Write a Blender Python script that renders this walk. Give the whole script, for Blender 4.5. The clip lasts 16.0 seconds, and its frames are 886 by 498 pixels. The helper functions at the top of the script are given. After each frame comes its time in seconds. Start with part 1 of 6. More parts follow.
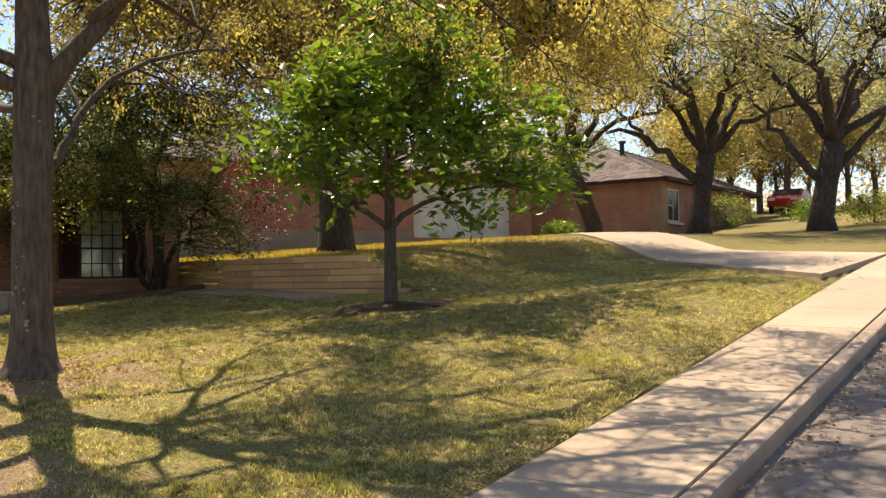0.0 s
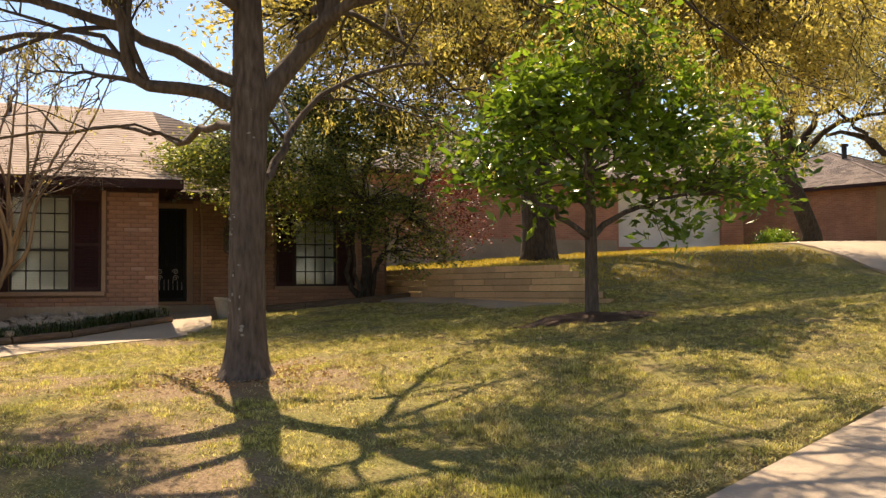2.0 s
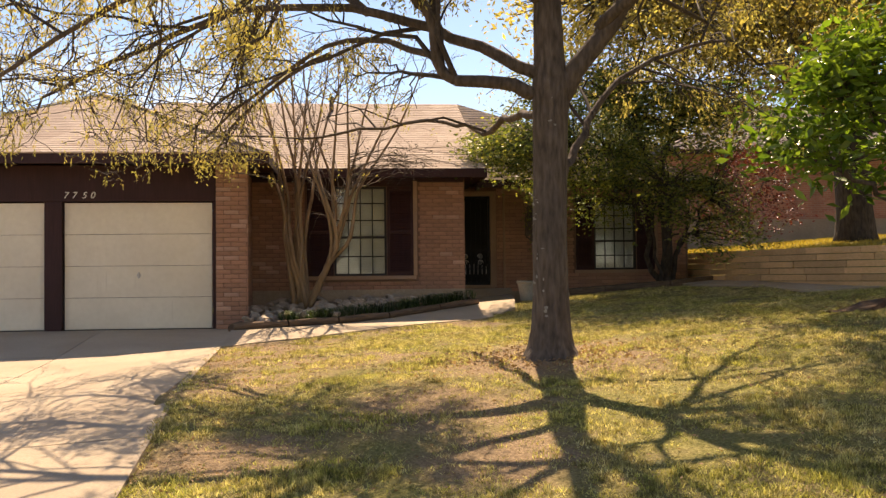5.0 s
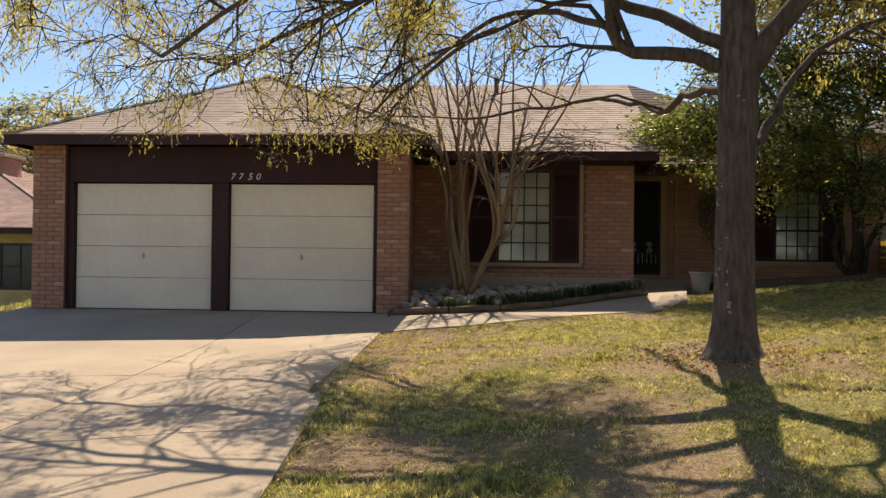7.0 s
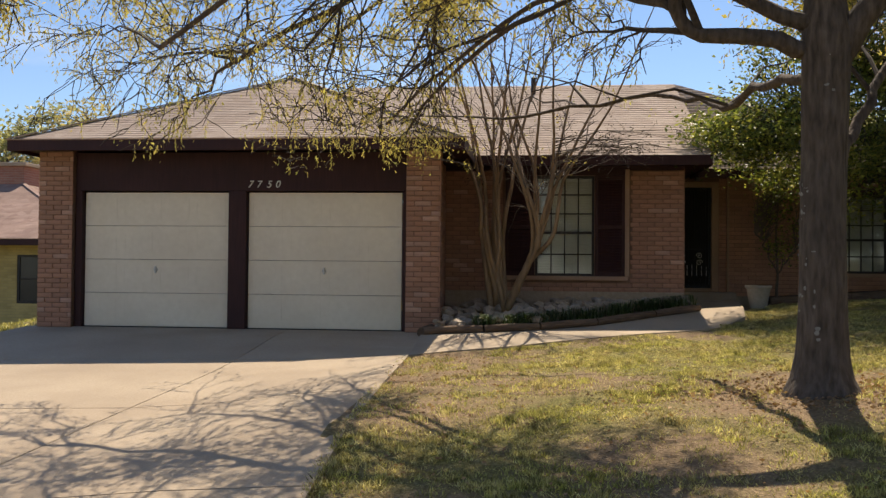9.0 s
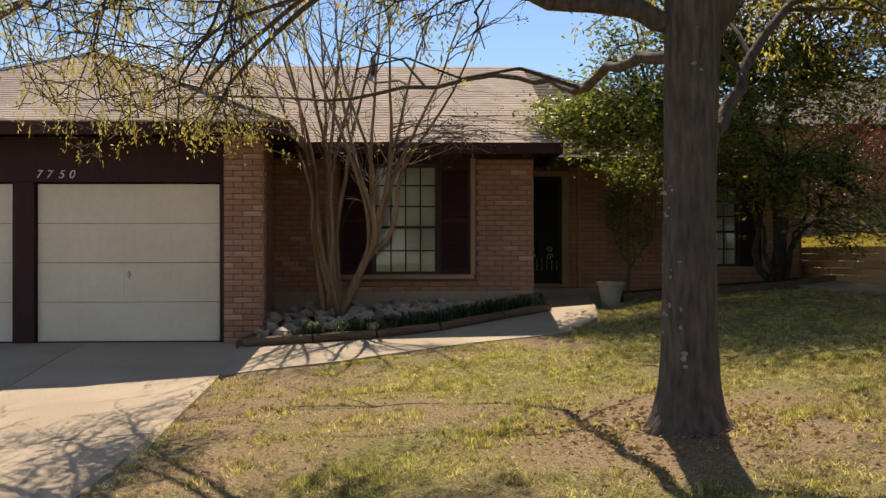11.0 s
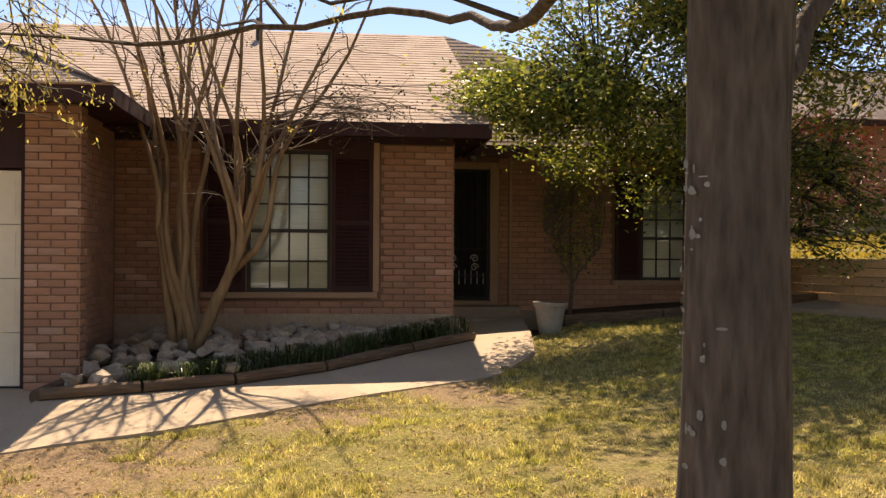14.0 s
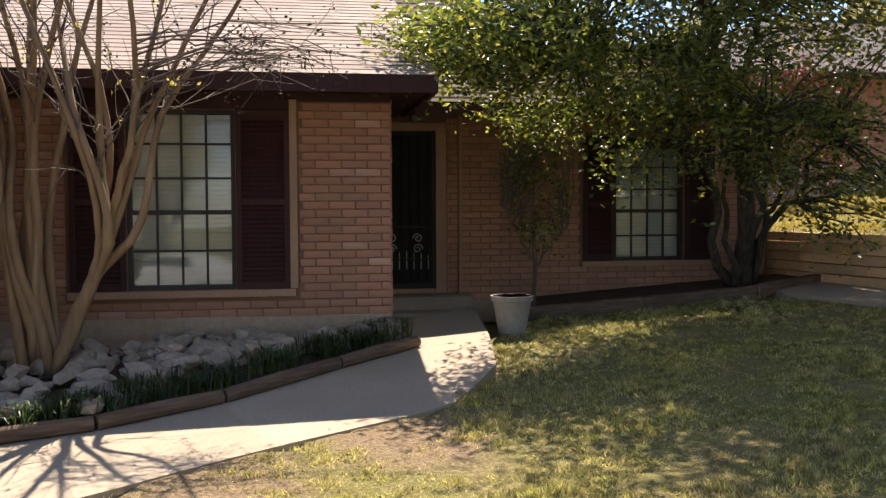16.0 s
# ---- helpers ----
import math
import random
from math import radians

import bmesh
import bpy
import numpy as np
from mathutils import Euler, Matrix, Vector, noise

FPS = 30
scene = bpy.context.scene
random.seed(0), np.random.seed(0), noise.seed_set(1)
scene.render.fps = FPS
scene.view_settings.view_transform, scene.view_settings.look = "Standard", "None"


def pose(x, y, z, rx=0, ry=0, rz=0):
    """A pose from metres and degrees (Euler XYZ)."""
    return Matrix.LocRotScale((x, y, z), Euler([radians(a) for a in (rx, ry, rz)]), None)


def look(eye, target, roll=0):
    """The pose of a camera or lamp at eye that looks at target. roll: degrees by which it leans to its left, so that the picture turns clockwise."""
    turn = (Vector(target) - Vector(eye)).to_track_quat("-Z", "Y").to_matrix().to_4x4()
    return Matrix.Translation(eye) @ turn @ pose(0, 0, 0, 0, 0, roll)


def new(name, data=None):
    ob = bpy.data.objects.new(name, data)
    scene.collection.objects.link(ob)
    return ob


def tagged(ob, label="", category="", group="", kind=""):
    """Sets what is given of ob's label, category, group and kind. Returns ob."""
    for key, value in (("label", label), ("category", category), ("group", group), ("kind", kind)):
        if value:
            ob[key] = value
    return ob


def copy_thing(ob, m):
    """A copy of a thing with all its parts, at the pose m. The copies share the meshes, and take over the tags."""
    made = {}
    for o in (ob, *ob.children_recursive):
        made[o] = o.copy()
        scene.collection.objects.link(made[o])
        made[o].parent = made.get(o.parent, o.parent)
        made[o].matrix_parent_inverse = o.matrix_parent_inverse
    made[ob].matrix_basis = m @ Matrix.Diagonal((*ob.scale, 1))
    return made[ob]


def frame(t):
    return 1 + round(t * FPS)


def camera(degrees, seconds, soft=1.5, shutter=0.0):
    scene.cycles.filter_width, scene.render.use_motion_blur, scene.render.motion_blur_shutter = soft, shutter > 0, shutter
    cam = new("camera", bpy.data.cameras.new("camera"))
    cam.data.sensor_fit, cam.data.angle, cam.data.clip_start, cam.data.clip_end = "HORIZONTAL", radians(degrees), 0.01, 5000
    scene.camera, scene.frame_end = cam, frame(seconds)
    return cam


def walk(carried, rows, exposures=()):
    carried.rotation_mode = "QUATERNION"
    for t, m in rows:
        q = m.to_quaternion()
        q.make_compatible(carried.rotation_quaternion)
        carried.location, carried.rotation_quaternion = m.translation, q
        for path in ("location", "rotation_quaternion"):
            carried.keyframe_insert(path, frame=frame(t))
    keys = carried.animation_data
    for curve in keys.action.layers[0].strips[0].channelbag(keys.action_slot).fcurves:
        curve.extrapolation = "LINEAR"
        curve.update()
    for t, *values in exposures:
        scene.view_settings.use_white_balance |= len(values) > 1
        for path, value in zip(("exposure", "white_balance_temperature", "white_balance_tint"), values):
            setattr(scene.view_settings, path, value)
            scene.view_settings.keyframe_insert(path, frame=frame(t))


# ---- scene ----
cam = camera(48.6, 16.0, soft=1.4)
PATH = [
    (0, (16.627, 2.381, 0.858), (14.977, 3.509, 0.916), -0.9),
    (0.5, (16.622, 2.408, 0.857), (14.908, 3.437, 0.924), -0.5),
    (1, (16.581, 2.479, 0.87), (14.811, 3.405, 0.948), -0.3),
    (1.5, (16.586, 2.491, 0.876), (14.773, 3.332, 0.956), -0.3),
    (2, (16.606, 2.483, 0.869), (14.758, 3.244, 0.95), -0.4),
    (2.5, (16.617, 2.479, 0.879), (14.736, 3.155, 0.952), -0.5),
    (3, (16.646, 2.479, 0.872), (14.731, 3.051, 0.938), -0.1),
    (3.5, (16.708, 2.472, 0.872), (14.76, 2.919, 0.946), -0.1),
    (4, (16.796, 2.453, 0.865), (14.826, 2.793, 0.948), -0.1),
    (4.5, (16.844, 2.435, 0.85), (14.863, 2.703, 0.922), -0.3),
    (5, (16.8, 2.391, 0.846), (14.808, 2.57, 0.901), -0.6),
    (7.5, (15.863, 2.348, 0.863), (13.876, 2.13, 0.888), 0.8),
    (8, (15.544, 2.226, 0.86), (13.561, 1.964, 0.885), 0.7),
    (10.5, (13.739, 2.39, 1.15), (11.739, 2.377, 1.196), -0.0),
    (11, (13.299, 2.492, 1.167), (11.3, 2.569, 1.179), -0.1),
    (11.5, (12.683, 2.58, 1.167), (10.689, 2.734, 1.146), -0.1),
    (12, (12.145, 2.688, 1.186), (10.153, 2.864, 1.183), 0.1),
    (12.5, (11.631, 2.816, 1.25), (9.639, 2.995, 1.274), 0.3),
    (13, (11.059, 2.887, 1.292), (9.068, 3.082, 1.32), 0.3),
    (13.5, (10.487, 2.974, 1.312), (8.498, 3.182, 1.327), 0.5),
    (14, (9.959, 3.04, 1.369), (7.971, 3.261, 1.373), 0.4),
    (14.5, (9.339, 3.09, 1.417), (7.356, 3.349, 1.404), 0.6),
    (15, (8.791, 3.18, 1.445), (6.809, 3.444, 1.399), 0.7),
    (15.5, (8.23, 3.258, 1.543), (6.252, 3.546, 1.462), 0.6),
    (16, (7.582, 3.365, 1.623), (5.612, 3.703, 1.541), -0.3),
]
walk(cam, [(t, look(eye, target, roll)) for t, eye, target, roll in PATH],
     [(0.0, 1.03, 7300, 18), (2.5, 1.07, 8000, 20), (5.0, 1.04, 8200, 21), (7.5, 0.48, 6700, 14), (8.5, 0.44, 6700, 14), (10.5, 0.46, 6800, 14), (11.2, 0.48, 6800, 14), (12.0, 0.97, 7700, 18), (14.0, 0.96, 7850, 21), (15.0, 1.06, 7300, 20), (16.0, 1.27, 6350, 18)])

# ---- sky and sun ----
SUN_DIR = Vector((-0.97, 0.155, 1.37)).normalized()     # towards the sun, behind the house
world = bpy.data.worlds.new("sky")
scene.world = world
world.use_nodes = True
wn, wl = world.node_tree.nodes, world.node_tree.links
sky = wn.new("ShaderNodeTexSky")
sky.sky_type, sky.sun_disc = "NISHITA", False
sky.sun_elevation = math.asin(SUN_DIR.z)
sky.sun_rotation = math.atan2(SUN_DIR.x, SUN_DIR.y)
sky.air_density, sky.dust_density, sky.ozone_density, sky.altitude = 1.0, 0.1, 5.0, 400
wtc = wn.new("ShaderNodeTexCoord")
wmap = wn.new("ShaderNodeMapping")
wmap.inputs["Scale"].default_value = (1.0, 1.0, 2.6)
wl.new(wtc.outputs["Generated"], wmap.inputs["Vector"])
cloud = wn.new("ShaderNodeTexNoise")
cloud.inputs["Scale"].default_value, cloud.inputs["Detail"].default_value = 2.3, 7
wl.new(wmap.outputs[0], cloud.inputs["Vector"])
ramp = wn.new("ShaderNodeValToRGB")
ramp.color_ramp.elements[0].position, ramp.color_ramp.elements[1].position = 0.56, 0.82
wl.new(cloud.outputs["Fac"], ramp.inputs["Fac"])
cmix = wn.new("ShaderNodeMix")
cmix.data_type = "RGBA"
wl.new(ramp.outputs["Color"], cmix.inputs["Factor"])
wl.new(sky.outputs["Color"], cmix.inputs["A"])
cmix.inputs["B"].default_value = (8, 8.3, 8.8, 1)
wl.new(cmix.outputs["Result"], wn["Background"].inputs["Color"])
wn["Background"].inputs["Strength"].default_value = 0.10
sun = new("sun", bpy.data.lights.new("sun", "SUN"))
sun.data.energy, sun.data.angle, sun.data.color = 5.0, radians(0.53), (1.0, 0.90, 0.72)
sun.matrix_world = look((0, 0, 30), Vector((0, 0, 30)) - SUN_DIR)

# ---- materials ----
def material(name):
    m = bpy.data.materials.new(name)
    m.use_nodes = True
    return m, m.node_tree.nodes, m.node_tree.links, m.node_tree.nodes["Principled BSDF"]


def noise_node(n, l, scale, detail=4, stretch=None, coord="Object"):
    tc = n.new("ShaderNodeTexCoord")
    nz = n.new("ShaderNodeTexNoise")
    nz.inputs["Scale"].default_value, nz.inputs["Detail"].default_value = scale, detail
    if stretch:
        mp = n.new("ShaderNodeMapping")
        mp.inputs["Scale"].default_value = stretch
        l.new(tc.outputs[coord], mp.inputs["Vector"])
        l.new(mp.outputs[0], nz.inputs["Vector"])
    else:
        l.new(tc.outputs[coord], nz.inputs["Vector"])
    return nz


def ramp_node(n, l, src, stops):
    r = n.new("ShaderNodeValToRGB")
    while len(r.color_ramp.elements) < len(stops):
        r.color_ramp.elements.new(0.5)
    for e, (p, c) in zip(r.color_ramp.elements, stops):
        e.position, e.color = p, (*c, 1)
    l.new(src, r.inputs["Fac"])
    return r


def mix_node(n, l, fac, a, b, mode="MIX"):
    m = n.new("ShaderNodeMix")
    m.data_type, m.blend_type = "RGBA", mode
    for key, v in (("Factor", fac), ("A", a), ("B", b)):
        if isinstance(v, bpy.types.NodeSocket):
            l.new(v, m.inputs[key])
        elif key == "Factor":
            m.inputs[key].default_value = v
        else:
            m.inputs[key].default_value = (*v, 1)
    return m.outputs["Result"]


def surface(name, c1, c2, fine=40, coarse=2.0, rough=0.8, bump=0.3, dist=0.01, vary=0.0, island=0.0, stain=None, stretch=None, metal=0.0, spec=0.3):
    """Two colours mixed at a fine and a coarse scale, with relief; vary: change from piece to piece."""
    m, n, l, b = material(name)
    fn = noise_node(n, l, fine, 5, stretch)
    cn = noise_node(n, l, coarse, 3)
    f = ramp_node(n, l, fn.outputs["Fac"], [(0.3, c1), (0.7, c2)])
    col = mix_node(n, l, ramp_node(n, l, cn.outputs["Fac"], [(0.35, (0.0,) * 3), (0.65, (0.45,) * 3)]).outputs["Color"], f.outputs["Color"],
                   stain or tuple(0.6 * v for v in c1))
    for amount, node, out in ((vary, "ShaderNodeObjectInfo", "Random"), (island, "ShaderNodeNewGeometry", "Random Per Island")):
        if amount:
            inf = n.new(node)
            r = ramp_node(n, l, inf.outputs[out], [(0.0, (1 - amount,) * 3), (1.0, (1 + amount, 1 + 0.9 * amount, 1 + 0.8 * amount))])
            col = mix_node(n, l, 1.0, col, r.outputs["Color"], "MULTIPLY")
    l.new(col, b.inputs["Base Color"])
    b.inputs["Roughness"].default_value, b.inputs["Metallic"].default_value = rough, metal
    b.inputs["Specular IOR Level"].default_value = spec
    bp = n.new("ShaderNodeBump")
    bp.inputs["Strength"].default_value, bp.inputs["Distance"].default_value = bump, dist
    l.new(fn.outputs["Fac"], bp.inputs["Height"])
    l.new(bp.outputs["Normal"], b.inputs["Normal"])
    return m


def leafy(name, colours, trans=0.35, rough=0.5, spec=0.3):
    """Leaves: a colour for each leaf, light that shines through."""
    m, n, l, b = material(name)
    g = n.new("ShaderNodeNewGeometry")
    r = ramp_node(n, l, g.outputs["Random Per Island"], [(i / max(1, len(colours) - 1), c) for i, c in enumerate(colours)])
    nz = noise_node(n, l, 0.9, 3)
    v = ramp_node(n, l, nz.outputs["Fac"], [(0.3, (0.65,) * 3), (0.7, (1.25,) * 3)])
    col = mix_node(n, l, 1.0, r.outputs["Color"], v.outputs["Color"], "MULTIPLY")
    l.new(col, b.inputs["Base Color"])
    b.inputs["Roughness"].default_value, b.inputs["Specular IOR Level"].default_value = rough, spec
    t = n.new("ShaderNodeBsdfTranslucent")
    l.new(mix_node(n, l, 1.0, col, (1.5, 1.45, 0.75), "MULTIPLY"), t.inputs["Color"])
    ms = n.new("ShaderNodeMixShader")
    ms.inputs[0].default_value = trans
    l.new(b.outputs[0], ms.inputs[1])
    l.new(t.outputs[0], ms.inputs[2])
    l.new(ms.outputs[0], n["Material Output"].inputs["Surface"])
    return m


M = {}
M["brick"] = surface("brick", (0.32, 0.165, 0.11), (0.46, 0.26, 0.175), 55, 1.2, 0.85, 0.35, 0.006, vary=0.13, island=0.15, stain=(0.22, 0.125, 0.09))
M["brick_pale"] = surface("brick_pale", (0.44, 0.26, 0.19), (0.56, 0.36, 0.27), 55, 1.2, 0.85, 0.35, 0.006, vary=0.15)
M["mortar"] = surface("mortar", (0.20, 0.115, 0.08), (0.28, 0.17, 0.12), 70, 1.5, 0.95, 0.3, 0.004)
M["foundation"] = surface("foundation", (0.36, 0.27, 0.19), (0.46, 0.36, 0.26), 25, 1.3, 0.9, 0.3, 0.01)
M["brown"] = surface("brown_paint", (0.040, 0.014, 0.014), (0.058, 0.021, 0.020), 30, 1.5, 0.62, 0.15, 0.004, stretch=(1, 1, 0.1))
M["garage"] = surface("garage_paint", (0.78, 0.70, 0.55), (0.84, 0.76, 0.61), 12, 0.8, 0.5, 0.05, 0.003, stain=(0.62, 0.53, 0.40))
M["trim_tan"] = surface("tan_trim", (0.36, 0.22, 0.14), (0.42, 0.27, 0.18), 30, 1.2, 0.6, 0.1, 0.003)
M["white"] = surface("white_paint", (0.70, 0.69, 0.65), (0.78, 0.77, 0.73), 20, 1.0, 0.5, 0.05, 0.002)
M["muntin"] = surface("dark_muntin", (0.035, 0.03, 0.03), (0.05, 0.045, 0.04), 30, 2, 0.5, 0.1, 0.002)
M["blind"] = surface("window_blind", (0.78, 0.76, 0.70), (0.84, 0.82, 0.76), 8, 2, 0.6, 0.05, 0.002)
M["black_iron"] = surface("black_iron", (0.012, 0.012, 0.014), (0.02, 0.02, 0.022), 40, 3, 0.45, 0.1, 0.002, metal=0.4)
# Iron ornament with the bright reflection painted in as a pale colour.
M["glint_iron"] = surface("glint_iron", (0.42, 0.40, 0.37), (0.55, 0.53, 0.49), 40, 3, 0.5, 0.1, 0.002)
# Near-black colour stands in for the shade of unlit rooms.
M["dark_in"] = surface("unlit_room_black", (0.02, 0.018, 0.018), (0.03, 0.027, 0.025), 5, 1, 0.8, 0.05, 0.002)
M["concrete"] = surface("concrete", (0.37, 0.295, 0.21), (0.47, 0.385, 0.285), 45, 0.7, 0.9, 0.25, 0.006, vary=0.06, stain=(0.27, 0.205, 0.145))
M["kerb"] = surface("kerb_concrete", (0.36, 0.28, 0.21), (0.46, 0.37, 0.28), 40, 1.1, 0.9, 0.3, 0.008, vary=0.08)
M["road"] = surface("road_asphalt", (0.17, 0.145, 0.12), (0.27, 0.235, 0.20), 90, 0.8, 0.92, 0.5, 0.008, stain=(0.13, 0.11, 0.09))
M["timber"] = surface("weathered_timber", (0.10, 0.066, 0.045), (0.21, 0.14, 0.092), 14, 1.5, 0.9, 0.5, 0.012, vary=0.18, stretch=(0.35, 0.35, 3))
M["wallstone"] = surface("retaining_block", (0.66, 0.41, 0.215), (0.82, 0.53, 0.30), 18, 1.0, 0.9, 0.45, 0.012, vary=0.22, stretch=(1, 1, 2))
M["bark"] = surface("grey_bark", (0.06, 0.046, 0.037), (0.17, 0.135, 0.11), 16, 2.2, 0.95, 1.0, 0.03, stretch=(1.6, 1.6, 0.32), stain=(0.075, 0.058, 0.046))
M["lichen"] = surface("lichen", (0.22, 0.215, 0.195), (0.36, 0.355, 0.325), 60, 6, 0.95, 0.5, 0.004)
M["oakbark"] = surface("oak_bark", (0.045, 0.034, 0.027), (0.12, 0.095, 0.075), 13, 1.4, 0.95, 1.0, 0.04, stretch=(1.4, 1.4, 0.4))
M["myrtlebark"] = surface("smooth_tan_bark", (0.22, 0.14, 0.075), (0.36, 0.25, 0.15), 8, 2.0, 0.7, 0.25, 0.006, stretch=(2, 2, 0.25))
M["twig"] = surface("twig_bark", (0.11, 0.085, 0.065), (0.19, 0.15, 0.115), 30, 2.0, 0.9, 0.3, 0.004)
M["darktwig"] = surface("dark_twig_bark", (0.05, 0.04, 0.034), (0.10, 0.082, 0.068), 30, 2.0, 0.9, 0.3, 0.004)
M["rock"] = surface("limestone", (0.29, 0.23, 0.175), (0.49, 0.41, 0.325), 16, 2.0, 0.9, 0.7, 0.02, vary=0.2)
M["mulch"] = surface("dark_mulch", (0.045, 0.026, 0.018), (0.12, 0.07, 0.045), 60, 3.0, 0.95, 1.0, 0.02)
M["pot"] = surface("pale_pot", (0.25, 0.235, 0.21), (0.32, 0.30, 0.27), 22, 2.0, 0.7, 0.15, 0.004)
M["wood_door"] = surface("dark_door", (0.035, 0.018, 0.014), (0.055, 0.028, 0.02), 12, 2, 0.45, 0.1, 0.003, stretch=(1, 1, 0.1))
M["seed"] = surface("seed_head", (0.05, 0.04, 0.032), (0.10, 0.08, 0.06), 60, 9, 0.95, 0.4, 0.006)
M["catkin"] = leafy("yellow_catkin_leaf", [(0.38, 0.31, 0.12), (0.50, 0.43, 0.17), (0.40, 0.39, 0.15), (0.43, 0.33, 0.15), (0.31, 0.29, 0.12)], 0.5, 0.6)
M["magnolia"] = leafy("glossy_green_leaf", [(0.065, 0.13, 0.02), (0.13, 0.235, 0.032), (0.21, 0.31, 0.05), (0.085, 0.15, 0.022)], 0.43, 0.3, 0.5)
# The two bright yellow-green tones paint sunlit leaves into the dark foliage.
M["shrubleaf"] = leafy("dark_green_leaf", [(0.045, 0.07, 0.024), (0.10, 0.135, 0.04), (0.30, 0.33, 0.085), (0.085, 0.12, 0.035), (0.40, 0.37, 0.10)], 0.5, 0.4, 0.5)
M["oakleaf"] = leafy("olive_oak_leaf", [(0.19, 0.17, 0.075), (0.34, 0.29, 0.12), (0.50, 0.42, 0.15), (0.29, 0.25, 0.11)], 0.58, 0.55)
M["greyleaf"] = leafy("grey_green_leaf", [(0.18, 0.19, 0.11), (0.30, 0.30, 0.18), (0.40, 0.39, 0.24), (0.22, 0.23, 0.13)], 0.45, 0.45, 0.5)
M["budleaf"] = leafy("budding_tan_leaf", [(0.42, 0.34, 0.20), (0.50, 0.41, 0.24), (0.38, 0.34, 0.20), (0.34, 0.32, 0.18)], 0.45, 0.7)
M["redleaf"] = leafy("dark_red_leaf", [(0.10, 0.02, 0.02), (0.16, 0.03, 0.025), (0.07, 0.02, 0.018)], 0.25, 0.5)


def grass_material():
    m, n, l, b = material("lawn_grass_blade")
    g = n.new("ShaderNodeNewGeometry")
    green = ramp_node(n, l, g.outputs["Random Per Island"], [(0.0, (0.17, 0.185, 0.05)), (0.4, (0.34, 0.345, 0.09)), (0.75, (0.51, 0.49, 0.15)), (1.0, (0.66, 0.60, 0.27))])
    straw = ramp_node(n, l, g.outputs["Random Per Island"], [(0.0, (0.30, 0.235, 0.11)), (0.5, (0.56, 0.47, 0.24)), (1.0, (0.74, 0.66, 0.42))])
    big, mid = noise_node(n, l, 1.1, 4), noise_node(n, l, 7.0, 3)
    k = mix_node(n, l, 0.5, big.outputs["Fac"], mid.outputs["Fac"])
    f = ramp_node(n, l, k, [(0.40, (0.05,) * 3), (0.62, (0.95,) * 3)])
    col = mix_node(n, l, f.outputs["Color"], green.outputs["Color"], straw.outputs["Color"])
    dark = noise_node(n, l, 11.0, 2)
    col = mix_node(n, l, 1.0, col, ramp_node(n, l, dark.outputs["Fac"], [(0.34, (0.42,) * 3), (0.60, (1.22,) * 3)]).outputs["Color"], "MULTIPLY")
    l.new(col, b.inputs["Base Color"])
    b.inputs["Roughness"].default_value, b.inputs["Specular IOR Level"].default_value = 0.6, 0.25
    t = n.new("ShaderNodeBsdfTranslucent")
    l.new(mix_node(n, l, 1.0, col, (1.25, 1.22, 0.85), "MULTIPLY"), t.inputs["Color"])
    ms = n.new("ShaderNodeMixShader")
    ms.inputs[0].default_value = 0.46
    l.new(b.outputs[0], ms.inputs[1])
    l.new(t.outputs[0], ms.inputs[2])
    l.new(ms.outputs[0], n["Material Output"].inputs["Surface"])
    return m


M["grass"] = grass_material()
M["drygrass"] = leafy("dry_yellow_blade", [(0.40, 0.29, 0.06), (0.48, 0.36, 0.09), (0.34, 0.27, 0.07)], 0.35, 0.6)
M["liriope"] = leafy("strap_leaf", [(0.03, 0.055, 0.02), (0.06, 0.10, 0.03), (0.12, 0.16, 0.06)], 0.25, 0.4, 0.5)


def shingle(name, c1, c2, c3):
    m, n, l, b = material(name)
    tc = n.new("ShaderNodeTexCoord")
    mp = n.new("ShaderNodeMapping")
    mp.inputs["Scale"].default_value = (3.0, 3.2, 7.0)
    l.new(tc.outputs["Object"], mp.inputs["Vector"])
    vo = n.new("ShaderNodeTexVoronoi")
    vo.inputs["Scale"].default_value = 1.0
    l.new(mp.outputs[0], vo.inputs["Vector"])
    tabs = ramp_node(n, l, vo.outputs["Color"], [(0.1, c1), (0.5, c2), (0.9, c3)])
    grit = noise_node(n, l, 160, 3)
    wear = noise_node(n, l, 0.6, 4)
    col = mix_node(n, l, 1.0, tabs.outputs["Color"], ramp_node(n, l, grit.outputs["Fac"], [(0.3, (0.75,) * 3), (0.7, (1.2,) * 3)]).outputs["Color"], "MULTIPLY")
    col = mix_node(n, l, 1.0, col, ramp_node(n, l, wear.outputs["Fac"], [(0.3, (0.85,) * 3), (0.7, (1.12,) * 3)]).outputs["Color"], "MULTIPLY")
    l.new(col, b.inputs["Base Color"])
    b.inputs["Roughness"].default_value = 0.95
    bp = n.new("ShaderNodeBump")
    bp.inputs["Strength"].default_value, bp.inputs["Distance"].default_value = 0.5, 0.006
    l.new(grit.outputs["Fac"], bp.inputs["Height"])
    l.new(bp.outputs["Normal"], b.inputs["Normal"])
    return m


M["shingle"] = shingle("brown_shingle", (0.32, 0.245, 0.195), (0.37, 0.29, 0.235), (0.42, 0.335, 0.275))
M["shingle_dark"] = shingle("dark_shingle", (0.07, 0.055, 0.05), (0.13, 0.10, 0.09), (0.20, 0.16, 0.14))
M["shingle_pink"] = shingle("pinkish_shingle", (0.28, 0.18, 0.145), (0.33, 0.22, 0.175), (0.38, 0.26, 0.21))


